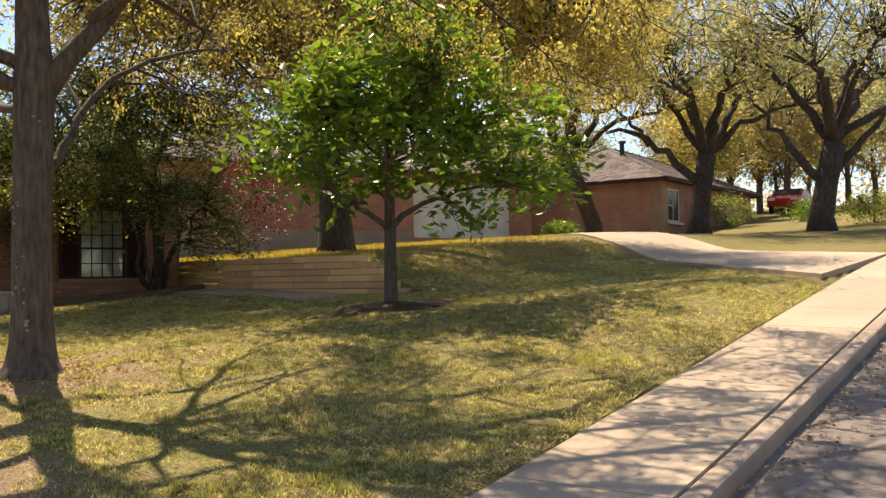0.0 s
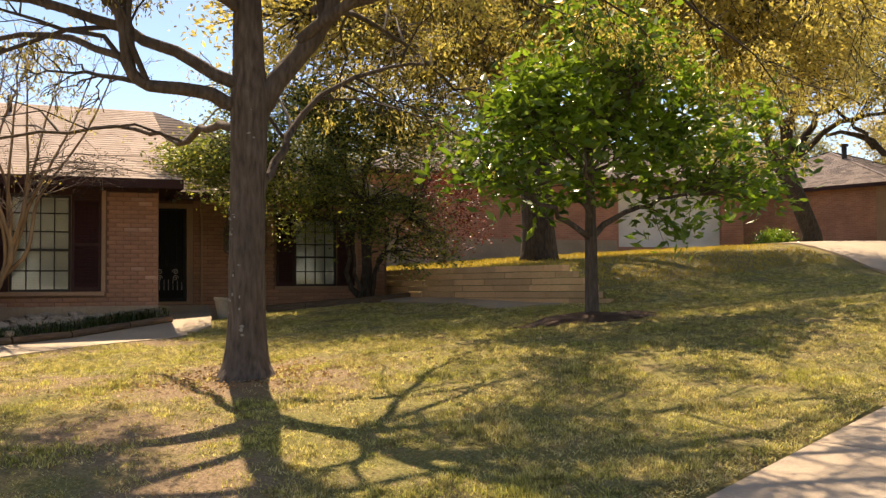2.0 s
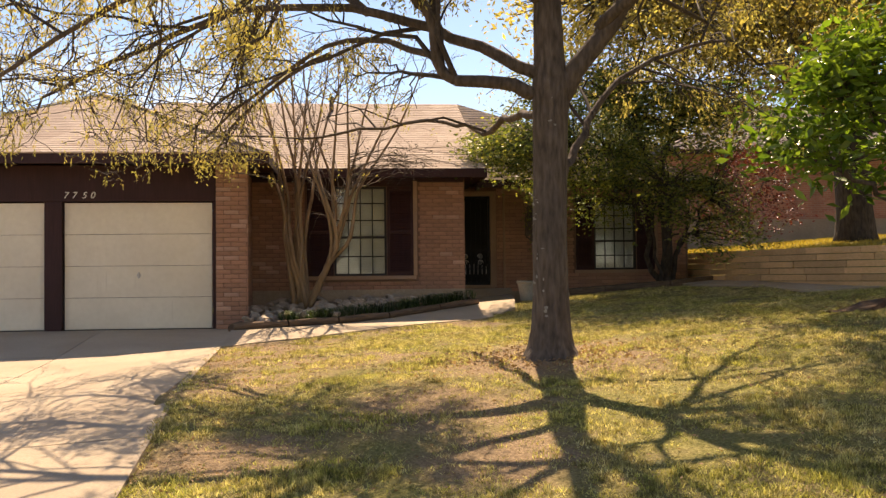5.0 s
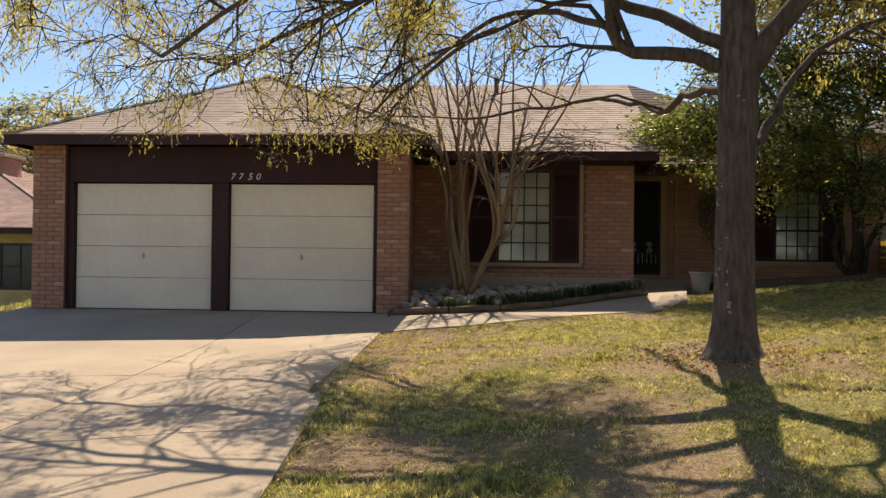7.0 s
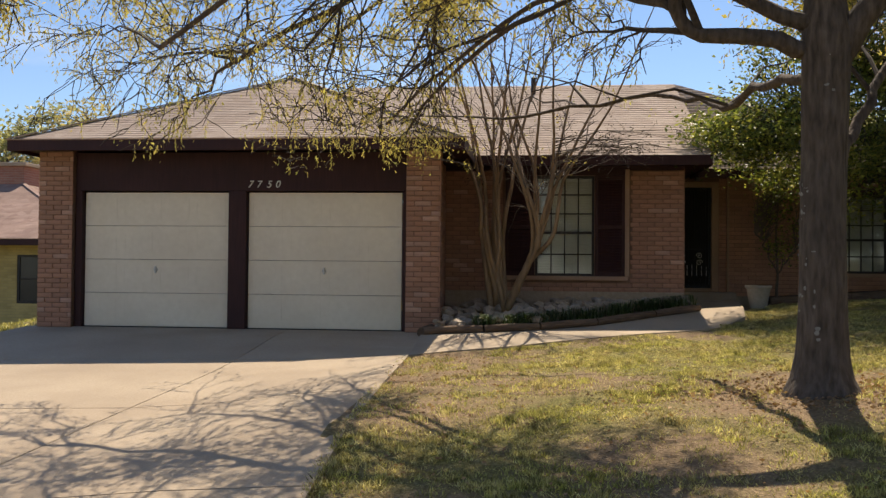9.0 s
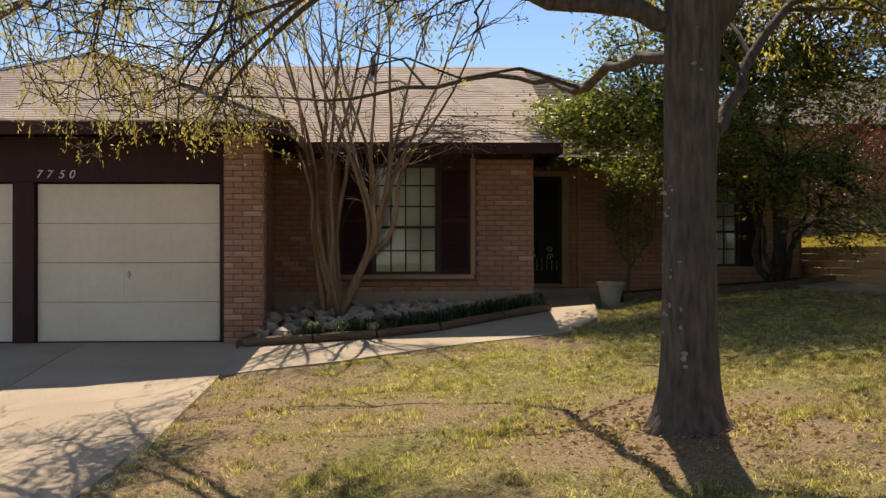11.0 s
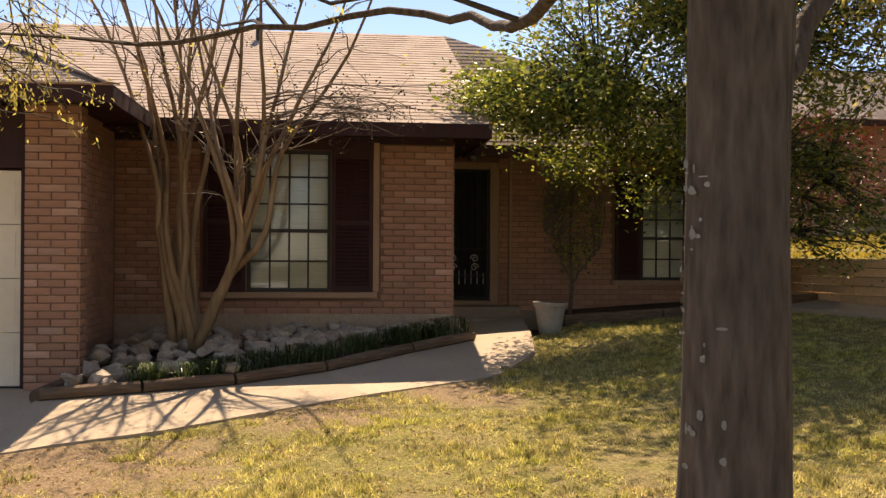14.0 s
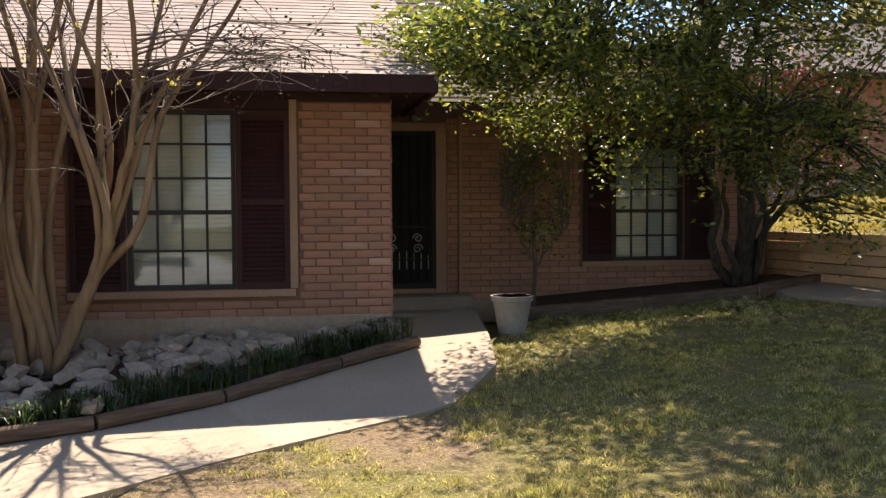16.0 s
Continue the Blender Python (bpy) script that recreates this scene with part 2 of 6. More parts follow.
def ground_material():
    m, n, l, b = material("lawn_soil")
    big, mid, fine = noise_node(n, l, 0.35, 4), noise_node(n, l, 2.4, 5), noise_node(n, l, 42, 4)
    grass = ramp_node(n, l, fine.outputs["Fac"], [(0.25, (0.085, 0.08, 0.028)), (0.5, (0.18, 0.165, 0.055)), (0.75, (0.32, 0.275, 0.11))])
    dirt = ramp_node(n, l, fine.outputs["Fac"], [(0.3, (0.15, 0.10, 0.062)), (0.7, (0.33, 0.235, 0.15))])
    mask = mix_node(n, l, 0.55, big.outputs["Color"], mid.outputs["Color"])
    f = ramp_node(n, l, mask, [(0.5, (0, 0, 0)), (0.64, (0.5,) * 3)])
    at = n.new("ShaderNodeAttribute")
    at.attribute_name = "soil"
    am = n.new("ShaderNodeMath")
    am.operation, am.use_clamp = "MULTIPLY_ADD", True
    l.new(mid.outputs["Fac"], am.inputs[0])
    am.inputs[1].default_value = 1.0
    l.new(at.outputs["Fac"], am.inputs[2])
    f2 = ramp_node(n, l, am.outputs[0], [(0.45, (0, 0, 0)), (1.0, (0.9,) * 3)])
    lit = mix_node(n, l, f.outputs["Color"], grass.outputs["Color"], dirt.outputs["Color"])
    l.new(mix_node(n, l, f2.outputs["Color"], lit, dirt.outputs["Color"]), b.inputs["Base Color"])
    b.inputs["Roughness"].default_value = 0.95
    b.inputs["Specular IOR Level"].default_value = 0.1
    bp = n.new("ShaderNodeBump")
    bp.inputs["Strength"].default_value, bp.inputs["Distance"].default_value = 0.9, 0.03
    l.new(fine.outputs["Fac"], bp.inputs["Height"])
    l.new(bp.outputs["Normal"], b.inputs["Normal"])
    return m


M["ground"] = ground_material()


def glass_material():
    m, n, l, b = material("window_glass")
    b.inputs["Base Color"].default_value = (0.02, 0.025, 0.03, 1)
    b.inputs["Roughness"].default_value = 0.03
    b.inputs["Specular IOR Level"].default_value = 0.6
    tr = n.new("ShaderNodeBsdfTransparent")
    tr.inputs["Color"].default_value = (0.90, 0.92, 0.91, 1)
    gl = n.new("ShaderNodeBsdfGlossy")
    gl.inputs["Roughness"].default_value = 0.03
    fr = n.new("ShaderNodeFresnel")
    fr.inputs["IOR"].default_value = 1.5
    ms = n.new("ShaderNodeMixShader")
    l.new(fr.outputs[0], ms.inputs[0])
    l.new(tr.outputs[0], ms.inputs[1])
    l.new(gl.outputs[0], ms.inputs[2])
    l.new(ms.outputs[0], n["Material Output"].inputs["Surface"])
    return m


M["glass"] = glass_material()
def dark_glass():
    m, n, l, b = material("dark_glass")
    nz = noise_node(n, l, 0.8, 2)
    l.new(ramp_node(n, l, nz.outputs["Fac"], [(0.3, (0.02, 0.022, 0.025)), (0.7, (0.05, 0.055, 0.06))]).outputs["Color"], b.inputs["Base Color"])
    b.inputs["Roughness"].default_value, b.inputs["Specular IOR Level"].default_value = 0.1, 0.25
    return m


M["glass_dark"] = dark_glass()
# Near-black matt sheet standing in for the door glass and its dark reflection.
M["storm_black"] = surface("near_black_door_sheet", (0.012, 0.010, 0.010), (0.022, 0.018, 0.017), 90, 3, 0.6, 0.1, 0.002)
M["storm_black"].node_tree.nodes["Principled BSDF"].inputs["Specular IOR Level"].default_value = 0.15
M["carpaint"] = surface("red_car_paint", (0.42, 0.03, 0.025), (0.46, 0.035, 0.03), 10, 2, 0.25, 0.02, 0.001, spec=0.6)
M["rubber"] = surface("tyre_rubber", (0.02, 0.02, 0.02), (0.03, 0.03, 0.03), 40, 3, 0.9, 0.2, 0.003)
M["chrome"] = surface("grey_metal", (0.45, 0.45, 0.46), (0.55, 0.55, 0.56), 30, 3, 0.35, 0.05, 0.002, metal=0.9)


# ---- mesh tools ----
class Builder:
    def __init__(self):
        self.v, self.f = [], []

    def add(self, verts, faces):
        o = len(self.v)
        self.v += [tuple(p) for p in verts]
        self.f += [tuple(i + o for i in q) for q in faces]
        return self

    def box(self, x0, x1, y0, y1, z0, z1):
        vs = [(x, y, z) for z in (z0, z1) for y in (y0, y1) for x in (x0, x1)]
        return self.add(vs, [(0, 2, 3, 1), (4, 5, 7, 6), (0, 1, 5, 4), (2, 6, 7, 3), (0, 4, 6, 2), (1, 3, 7, 5)])

    def beam(self, a, b, w, h, side=None):
        """A bar of w x h from a to b, lying flat."""
        a, b = Vector(a), Vector(b)
        d = (b - a).normalized()
        s = (side or d.cross(Vector((0, 0, 1)))).normalized() * (w / 2)
        u = s.cross(d).normalized() * (h / 2)
        vs = [p + i * s + j * u for p in (a, b) for i, j in ((-1, -1), (1, -1), (1, 1), (-1, 1))]
        return self.add(vs, [(0, 3, 2, 1), (4, 5, 6, 7), (0, 1, 5, 4), (1, 2, 6, 5), (2, 3, 7, 6), (3, 0, 4, 7)])

    def tube(self, pts, radii, n=7, cap=True):
        o = len(self.v)
        pts = [Vector(p) for p in pts]
        prev = None
        for i, p in enumerate(pts):
            d = (pts[min(i + 1, len(pts) - 1)] - pts[max(i - 1, 0)]).normalized()
            ref = prev or (Vector((1, 0, 0)) if abs(d.x) < 0.8 else Vector((0, 1, 0)))
            s = (ref - d * ref.dot(d)).normalized()
            prev, t = s, d.cross(s)
            for k in range(n):
                a = 2 * math.pi * k / n
                self.v.append(tuple(p + (s * math.cos(a) + t * math.sin(a)) * radii[i]))
        for i in range(len(pts) - 1):
            for k in range(n):
                a, b = o + i * n + k, o + i * n + (k + 1) % n
                self.f.append((a, b, b + n, a + n))
        if cap:
            self.f.append(tuple(o + k for k in reversed(range(n))))
            self.f.append(tuple(o + (len(pts) - 1) * n + k for k in range(n)))
        return self

    def prism(self, poly, z0, z1):
        """A flat slab over a polygon; z0 and z1 are numbers or functions of x, y."""
        n = len(poly)
        zz = lambda z, p: z(*p) if callable(z) else z
        vs = [(*p, zz(z0, p)) for p in poly] + [(*p, zz(z1, p)) for p in poly]
        return self.add(vs, [tuple(reversed(range(n))), tuple(range(n, 2 * n))] + [(i, (i + 1) % n, n + (i + 1) % n, n + i) for i in range(n)])

    def welded(self):
        bm = bmesh.new()
        vs = [bm.verts.new(v) for v in self.v]
        for f in self.f:
            bm.faces.new([vs[i] for i in f])
        bmesh.ops.remove_doubles(bm, verts=bm.verts[:], dist=0.0005)
        me = bpy.data.meshes.new("wall")
        bm.to_mesh(me)
        bm.free()
        return me

    def mesh(self, name, smooth=False):
        me = bpy.data.meshes.new(name)
        me.from_pydata(self.v, [], self.f)
        if smooth:
            me.polygons.foreach_set("use_smooth", [True] * len(me.polygons))
        me.update()
        return me


def fast_mesh(name, verts, faces):
    """verts (n, 3), faces (m, k), all faces with k corners."""
    me = bpy.data.meshes.new(name)
    m, k = faces.shape
    me.vertices.add(len(verts))
    me.vertices.foreach_set("co", np.ascontiguousarray(verts, dtype=np.float32).ravel())
    me.loops.add(m * k)
    me.loops.foreach_set("vertex_index", np.ascontiguousarray(faces, dtype=np.int32).ravel())
    me.polygons.add(m)
    me.polygons.foreach_set("loop_start", np.arange(0, m * k, k, dtype=np.int32))
    me.update(calc_edges=True)
    return me


def thing(name, loc, label, category, group="", kind=""):
    ob = new(name)
    ob.empty_display_size = 0.2
    ob.location = loc
    return tagged(ob, label, category, group, kind)


def part(name, data, material_, parent=None, label="", bevel=0.0, smooth=False):
    """One mesh under a thing or part, made in the parent's own coordinates."""
    me = data.mesh(name, smooth) if isinstance(data, Builder) else data
    if not me.materials:
        me.materials.append(material_)
    ob = new(name, me)
    if parent:
        ob.parent = parent
    if bevel:
        mod = ob.modifiers.new("bevel", "BEVEL")
        mod.width, mod.segments, mod.limit_method = bevel, 2, "ANGLE"
    if label:
        tagged(ob, label)
    return ob


def solid(name, data, material_, label, category, group="", kind="", bevel=0.0, smooth=False):
    return tagged(part(name, data, material_, None, "", bevel, smooth), label, category, group, kind)


def setting(name, data, material_, label, category, bevel=0.0):
    return solid(name, data, material_, label, category, "", "structure", bevel)


# ---- the lie of the land ----
PX = [-300, -30, -8, -4.4, -2, 0.5, 3, 5.5, 7.5, 10.2, 11.3, 12.9, 14.2, 15.2, 16.5, 30, 300]
PZ = [0.7, 0.6, 0.36, 0.30, 0.24, 0.10, 0.06, 0.02, -0.05, -0.32, -0.43, -0.58, -0.66, -0.69, -0.72, -0.8, -0.8]
WALL_A, WALL_B = Vector((-4.9, 9.95)), Vector((1.1, 11.6))     # the retaining wall's foot
WALL_D = (WALL_B - WALL_A).normalized()
WALL_N = Vector((-WALL_D.y, WALL_D.x))
STREET_D = Vector((-0.394, 0.919)).normalized()                # along the street
STREET_N = Vector((STREET_D.y, -STREET_D.x))                   # from the lawn to the road
KERB_0 = Vector((11.84, 6.09))                                 # a point of the pavement's lawn edge


def smooth_step(a, b, x):
    t = min(1.0, max(0.0, (x - a) / (b - a)))
    return t * t * (3 - 2 * t)


def across(x, y):
    """Metres from the pavement's lawn edge towards the road."""
    return (Vector((x, y)) - KERB_0).dot(STREET_N)


def land(x, y):
    p = float(np.interp(x, PX, PZ))
    d = y - 4.4
    if d > 0:
        h = 0.07 * min(d, 60) + 0.03 * max(0, min(d, 60) - 30)
    else:
        h = (0.02 + 0.033 * smooth_step(0.5, 3.0, x)) * max(d, -40)
        h -= 0.95 * smooth_step(-6.6, -10.5, y)
    r = Vector((x, y)) - WALL_A
    s, along = r.dot(WALL_N), r.dot(WALL_D)
    if s > 0.05:
        h += 0.55 * smooth_step(0.05, 0.16, s) * (1 - smooth_step(3.4, 8.6, along)) * (1 - smooth_step(9, 24, s))
    return p + h


def drive_z(x, y):
    """The driveway: level at the garage, then down to the street."""
    base = float(np.interp(x, [0, 0.6, 2.9, 6.0, 9.0, 12.0, 15.0], [0, -0.02, -0.22, -0.36, -0.50, -0.64, -0.72])) + 0.03 * min(0, y) * smooth_step(0.3, 4.0, x)
    edge = max(base, land(x, y) + 0.02)
    return base + (edge - base) * smooth_step(1.5, 2.6, x) * smooth_step(-1.6, 0.3, y)


BARE = [(6.7, 4.42, 1.7), (4.55, 9.72, 1.0), (3.3, 1.1, 1.5), (5.0, 1.1, 1.2), (7.0, 1.2, 1.0), (1.1, 4.3, 0.8), (1.9, 3.0, 0.75), (8.6, 3.0, 1.0), (10.2, 3.4, 0.8), (5.6, 2.4, 0.9), (9.6, 1.5, 0.8)]


def grid_ground():
    xs = sorted(set([-260, -180, -120, -90, -70, -55, -45] + [round(-38 + 1.0 * i, 2) for i in range(30)] + [round(-8 + 0.33 * i, 2) for i in range(80)] + [20, 24, 30, 40, 60, 90, 140, 200, 260]))
    ys = sorted(set([-260, -180, -120, -90, -60, -45, -35, -28, -22] + [-18 + 0.5 * i for i in range(24)] + [round(-6 + 0.33 * i, 2) for i in range(60)] + [14 + 0.7 * i for i in range(50)] + [52, 60, 75, 90, 120, 180, 260]))
    v = []
    for y in ys:
        for x in xs:
            z = land(x, y)
            a = across(x, y)
            if a > 1.0:
                z -= 0.4 * smooth_step(1.0, 1.5, a)
            z += 0.035 * noise.noise(Vector((x * 0.8, y * 0.8, 0))) + 0.015 * noise.noise(Vector((x * 3, y * 3, 5)))
            if x < -2.2 and -6 < y < 9.6:
                z -= 0.25
            if -0.2 < a < 1.1:
                z -= 0.09
            if -0.5 < x < 12.4 and -5.8 < y < (0.9 if x < 2.2 else 0.2 + 0.05 * x):
                z = min(z, drive_z(x, y)) - 0.15
            if -4.3 < x < 2.4 and 0.8 < y < 5.4 and x < np.interp(y, [1.0, 1.75, 2.43, 3.35, 4.7, 5.6], [2.2, 1.9, 1.5, 0.9, 0.0, -0.7]):
                z -= 0.1
            v.append((x, y, z))
    nx = len(xs)
    f = [(j * nx + i, j * nx + i + 1, (j + 1) * nx + i + 1, (j + 1) * nx + i) for j in range(len(ys) - 1) for i in range(nx - 1)]
    b = Builder()
    b.v, b.f = v, f
    return b


ground = setting("ground", grid_ground(), M["ground"], "patchy yellow-green lawn with bare soil under trees", "lawn")
soil = ground.data.attributes.new("soil", "FLOAT", "POINT")
soil.data.foreach_set("value", [max([0.0] + [1 - math.hypot(v.co.x - cx, v.co.y - cy) / (r * 1.1) for cx, cy, r in BARE]) for v in ground.data.vertices])


def ribbon(a0, a1, s0, s1, step, top, depth):
    """A strip along the street between two distances from the pavement's edge."""
    b = Builder()
    n = max(1, round((s1 - s0) / step))
    vs, fs = [], []
    for i in range(n + 1):
        s = s0 + (s1 - s0) * i / n
        for a in (a0, a1):
            p = KERB_0 + STREET_D * s + STREET_N * a
            q = KERB_0 + STREET_D * s + STREET_N * 1.0
            z = land(q.x, q.y) * 0.6 + land(p.x, p.y) * 0.4 + top
            vs += [(p.x, p.y, z), (p.x, p.y, z - depth)]
    for i in range(n):
        o = 4 * i
        fs += [(o, o + 2, o + 6, o + 4), (o + 1, o + 5, o + 7, o + 3), (o, o + 4, o + 5, o + 1), (o + 2, o + 3, o + 7, o + 6)]
    fs += [(0, 1, 3, 2), (4 * n, 4 * n + 2, 4 * n + 3, 4 * n + 1)]
    return b.add(vs, fs)


setting("road", ribbon(1.22, 9.6, -90, 120, 1.0, -0.10, 0.3), M["road"], "worn tan-grey asphalt street with leaf litter", "road")
pavement = thing("pavement", (0, 0, 0), "sunlit tan concrete pavement slabs beside the lawn", "pavement", kind="structure")
kerb = thing("kerb", (0, 0, 0), "weathered rounded concrete kerb along the street", "kerb", kind="structure")
# Unseen verge added behind the viewpoint for reflections and bounced light.
far_side = setting("verge", ribbon(9.6, 60, -90, 120, 2.0, -0.02, 0.4), M["ground"], "unseen grass verge added across the street", "lawn")
for i in range(-24, 44):
    s = i * 1.52
    part("slab", ribbon(0.0, 1.05, s + 0.006, s + 1.514, 0.76, 0.035, 0.12), M["concrete"], pavement)
for i in range(-12, 22):
    s = i * 3.04
    part("kerb_stone", ribbon(1.06, 1.22, s + 0.005, s + 3.035, 1.0, 0.03, 0.3), M["kerb"], kerb, bevel=0.03)


def draped(poly, top, depth, step=0.8):
    """A slab over a polygon that follows the land, cut into strips along x."""
    bm = bmesh.new()
    vs = [bm.verts.new((x, y, 0)) for x, y in poly]
    bm.faces.new(vs)
    xs, ys = [p[0] for p in poly], [p[1] for p in poly]
    for axis, lo, hi in ((0, min(xs), max(xs)), (1, min(ys), max(ys))):
        c = lo + step
        while c < hi:
            co, no = [0, 0, 0], [0, 0, 0]
            co[axis], no[axis] = c, 1
            bmesh.ops.bisect_plane(bm, geom=bm.verts[:] + bm.edges[:] + bm.faces[:], plane_co=co, plane_no=no)
            c += step
    ext = bmesh.ops.extrude_face_region(bm, geom=bm.faces[:])
    up = [e for e in ext["geom"] if isinstance(e, bmesh.types.BMVert)]
    for v in up:
        v.co.z = 1
    for v in bm.verts:
        v.co.z = (top(v.co.x, v.co.y) if callable(top) else land(v.co.x, v.co.y) + top) - (0 if v.co.z > 0.5 else depth)
    bmesh.ops.recalc_face_normals(bm, faces=bm.faces[:])
    me = bpy.data.meshes.new("slab")
    bm.to_mesh(me)
    bm.free()
    return me


# ---- driveway and walk ----
driveway = thing("driveway", (0, 0, 0), "stained tan concrete driveway sloping to the garage", "driveway", kind="structure")
for x0, x1 in ((-0.02, 2.6), (2.6, 5.8), (5.8, 9.0), (9.0, 11.9)):
    for y0, y1 in ((-6.0, -1.75), (-1.75, 0.62)):
        r = 0.25 + 0.05 * x1 if y1 > 0 else 0
        q = 0.25 + 0.05 * x0 if y1 > 0 else 0
        off = 0.0 if y1 < 0 else -0.5
        poly = [(x0 + 0.006, y0 + 0.012), (x1 - 0.01, y0 + 0.012), (x1 - 0.01, y1 + off + r - 0.002), (x0 + 0.01, y1 + off + q)]
        part("slab", draped(poly, drive_z, 0.15), M["concrete"], driveway)
apron = [(11.9, -6.0), (14.2, -6.6), (12.9, 1.3), (11.9, 0.72)]
part("slab", draped(apron, lambda x, y: land(x, y) + 0.045, 0.12), M["concrete"], driveway)

EDGE = [(0.95, 0.45), (0.72, 1.3), (0.42, 2.1), (-0.15, 2.95), (-1.0, 3.9), (-1.65, 4.7)]
WALK_R = [(2.45, 1.0), (2.2, 1.75), (1.78, 2.43), (1.17, 3.35), (0.3, 4.7), (-0.7, 5.25)]


def walk_z(x, y):
    return land(x, y) + 0.02 + 0.05 * smooth_step(0.0, -1.5, x)


walkway = thing("walkway", (0, 0, 0), "narrow sunlit concrete walk leading to the front step", "walkway", kind="structure")
part("slab", draped([(2.7, 0.51), WALK_R[0], WALK_R[1], EDGE[1], EDGE[0], (0.95, 0.422)], walk_z, 0.1, 0.5), M["concrete"], walkway)
part("slab", draped([WALK_R[1], WALK_R[2], WALK_R[3], EDGE[3], EDGE[2], EDGE[1]], walk_z, 0.1, 0.5), M["concrete"], walkway)
part("slab", draped([WALK_R[3], WALK_R[4], EDGE[4], EDGE[3]], walk_z, 0.1, 0.5), M["concrete"], walkway)
part("slab", draped([WALK_R[4], WALK_R[5], (-1.9, 5.45), (-4.3, 5.75), (-4.3, 4.56), (-1.95, 4.56), EDGE[5], EDGE[4]], walk_z, 0.1, 0.5), M["concrete"], walkway)

# ---- the house ----
MAIN_X, WING_X, GAR_X = -1.99, -4.4, 0.0
house = thing("house", (0, 0, 0), "single-storey brown brick ranch house with a hipped shingle roof", "house")


def wall_mesh(x, thick, y0, y1, z0, z1, holes):
    """A wall facing +x with through-going openings (ya, yb, za, zb)."""
    b = Builder()
    ys = sorted({y0, y1, *[h[0] for h in holes], *[h[1] for h in holes]})
    for a, c in zip(ys, ys[1:]):
        hs = sorted([h for h in holes if h[0] <= a + 1e-6 and h[1] >= c - 1e-6], key=lambda h: h[2])
        z = z0
        for h in hs:
            if h[2] > z + 1e-4:
                b.box(x - thick, x, a, c, z, h[2])
            z = h[3]
        if z < z1 - 1e-4:
            b.box(x - thick, x, a, c, z, z1)
    return b.welded()


W1 = (2.0, 3.0, 0.865, 2.575)
W2 = (7.64, 8.58, 0.95, 2.42)
DOOR = (4.55, 5.43, 0.58, 2.68)
part("wall", wall_mesh(MAIN_X - 0.012, 0.2, 0.45, 4.49, 0.30, 2.78, [W1]), M["mortar"], house, "brown brick front wall")
part("wall", wall_mesh(WING_X - 0.012, 0.2, 4.3, 9.75, 0.2, 2.86, [W2, DOOR]), M["mortar"], house, "recessed brick wall by the front door")
part("wall", Builder().box(WING_X - 0.012, MAIN_X - 0.215, 4.3, 4.488, 0.3, 2.78), M["mortar"], house, "brick return beside the front door")
part("wall", Builder().box(-13.0, WING_X - 0.22, 9.55, 9.75, 0.3, 2.86), M["mortar"], house, "brick end wall")
part("wall", Builder().box(-13.0, -12.8, -5.85, 9.54, 0.0, 2.86), M["mortar"], house, "brick back wall")
part("wall", Builder().box(-12.79, -0.02, -5.85, -5.65, -0.3, 2.78), M["mortar"], house, "brick garage side wall")
part("wall", Builder().box(MAIN_X - 0.2, 0.10, 0.30, 0.45, 0.0, 2.78), M["brick"], house, "brick garage return wall")
part("foundation", Builder().box(MAIN_X - 0.15, MAIN_X + 0.015, 0.46, 4.50, 0.25, 0.60), M["foundation"], house, "tan concrete foundation strip", 0.01)
part("foundation", Builder().box(WING_X - 0.15, WING_X + 0.015, 5.6, 9.7, 0.2, 0.50), M["foundation"], house, "tan concrete foundation strip", 0.01)
# Added backing sheets with the rooms' darkness put into their colour.
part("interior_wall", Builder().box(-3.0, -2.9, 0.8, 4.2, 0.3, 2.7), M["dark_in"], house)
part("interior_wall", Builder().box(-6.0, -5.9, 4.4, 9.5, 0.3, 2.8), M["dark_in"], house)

# garage front: piers, dark timber facing, two doors
GD = ((-5.11, -2.75), (-2.44, 0.0))
part("facing", Builder().box(-0.16, 0.02, -5.23, 0.06, 2.15, 2.75), M["brown"], house, "dark brown timber facing over the garage doors", 0.004)
for a, c in ((-5.23, -5.125), (-2.735, -2.455), (0.012, 0.06)):
    part("post", Builder().box(-0.16, 0.025, a, c, 0.0, 2.148), M["brown"], house, "dark brown timber post", 0.004)
# Unseen backing added behind the facing to stop sun leaking over the doors.
part("header", Builder().box(-0.30, -0.17, -5.6, 0.28, 2.02, 2.76), M["brown"], house)
part("garage_floor", Builder().box(-5.6, -0.03, -5.64, 0.28, -0.2, -0.01), M["concrete"], house)


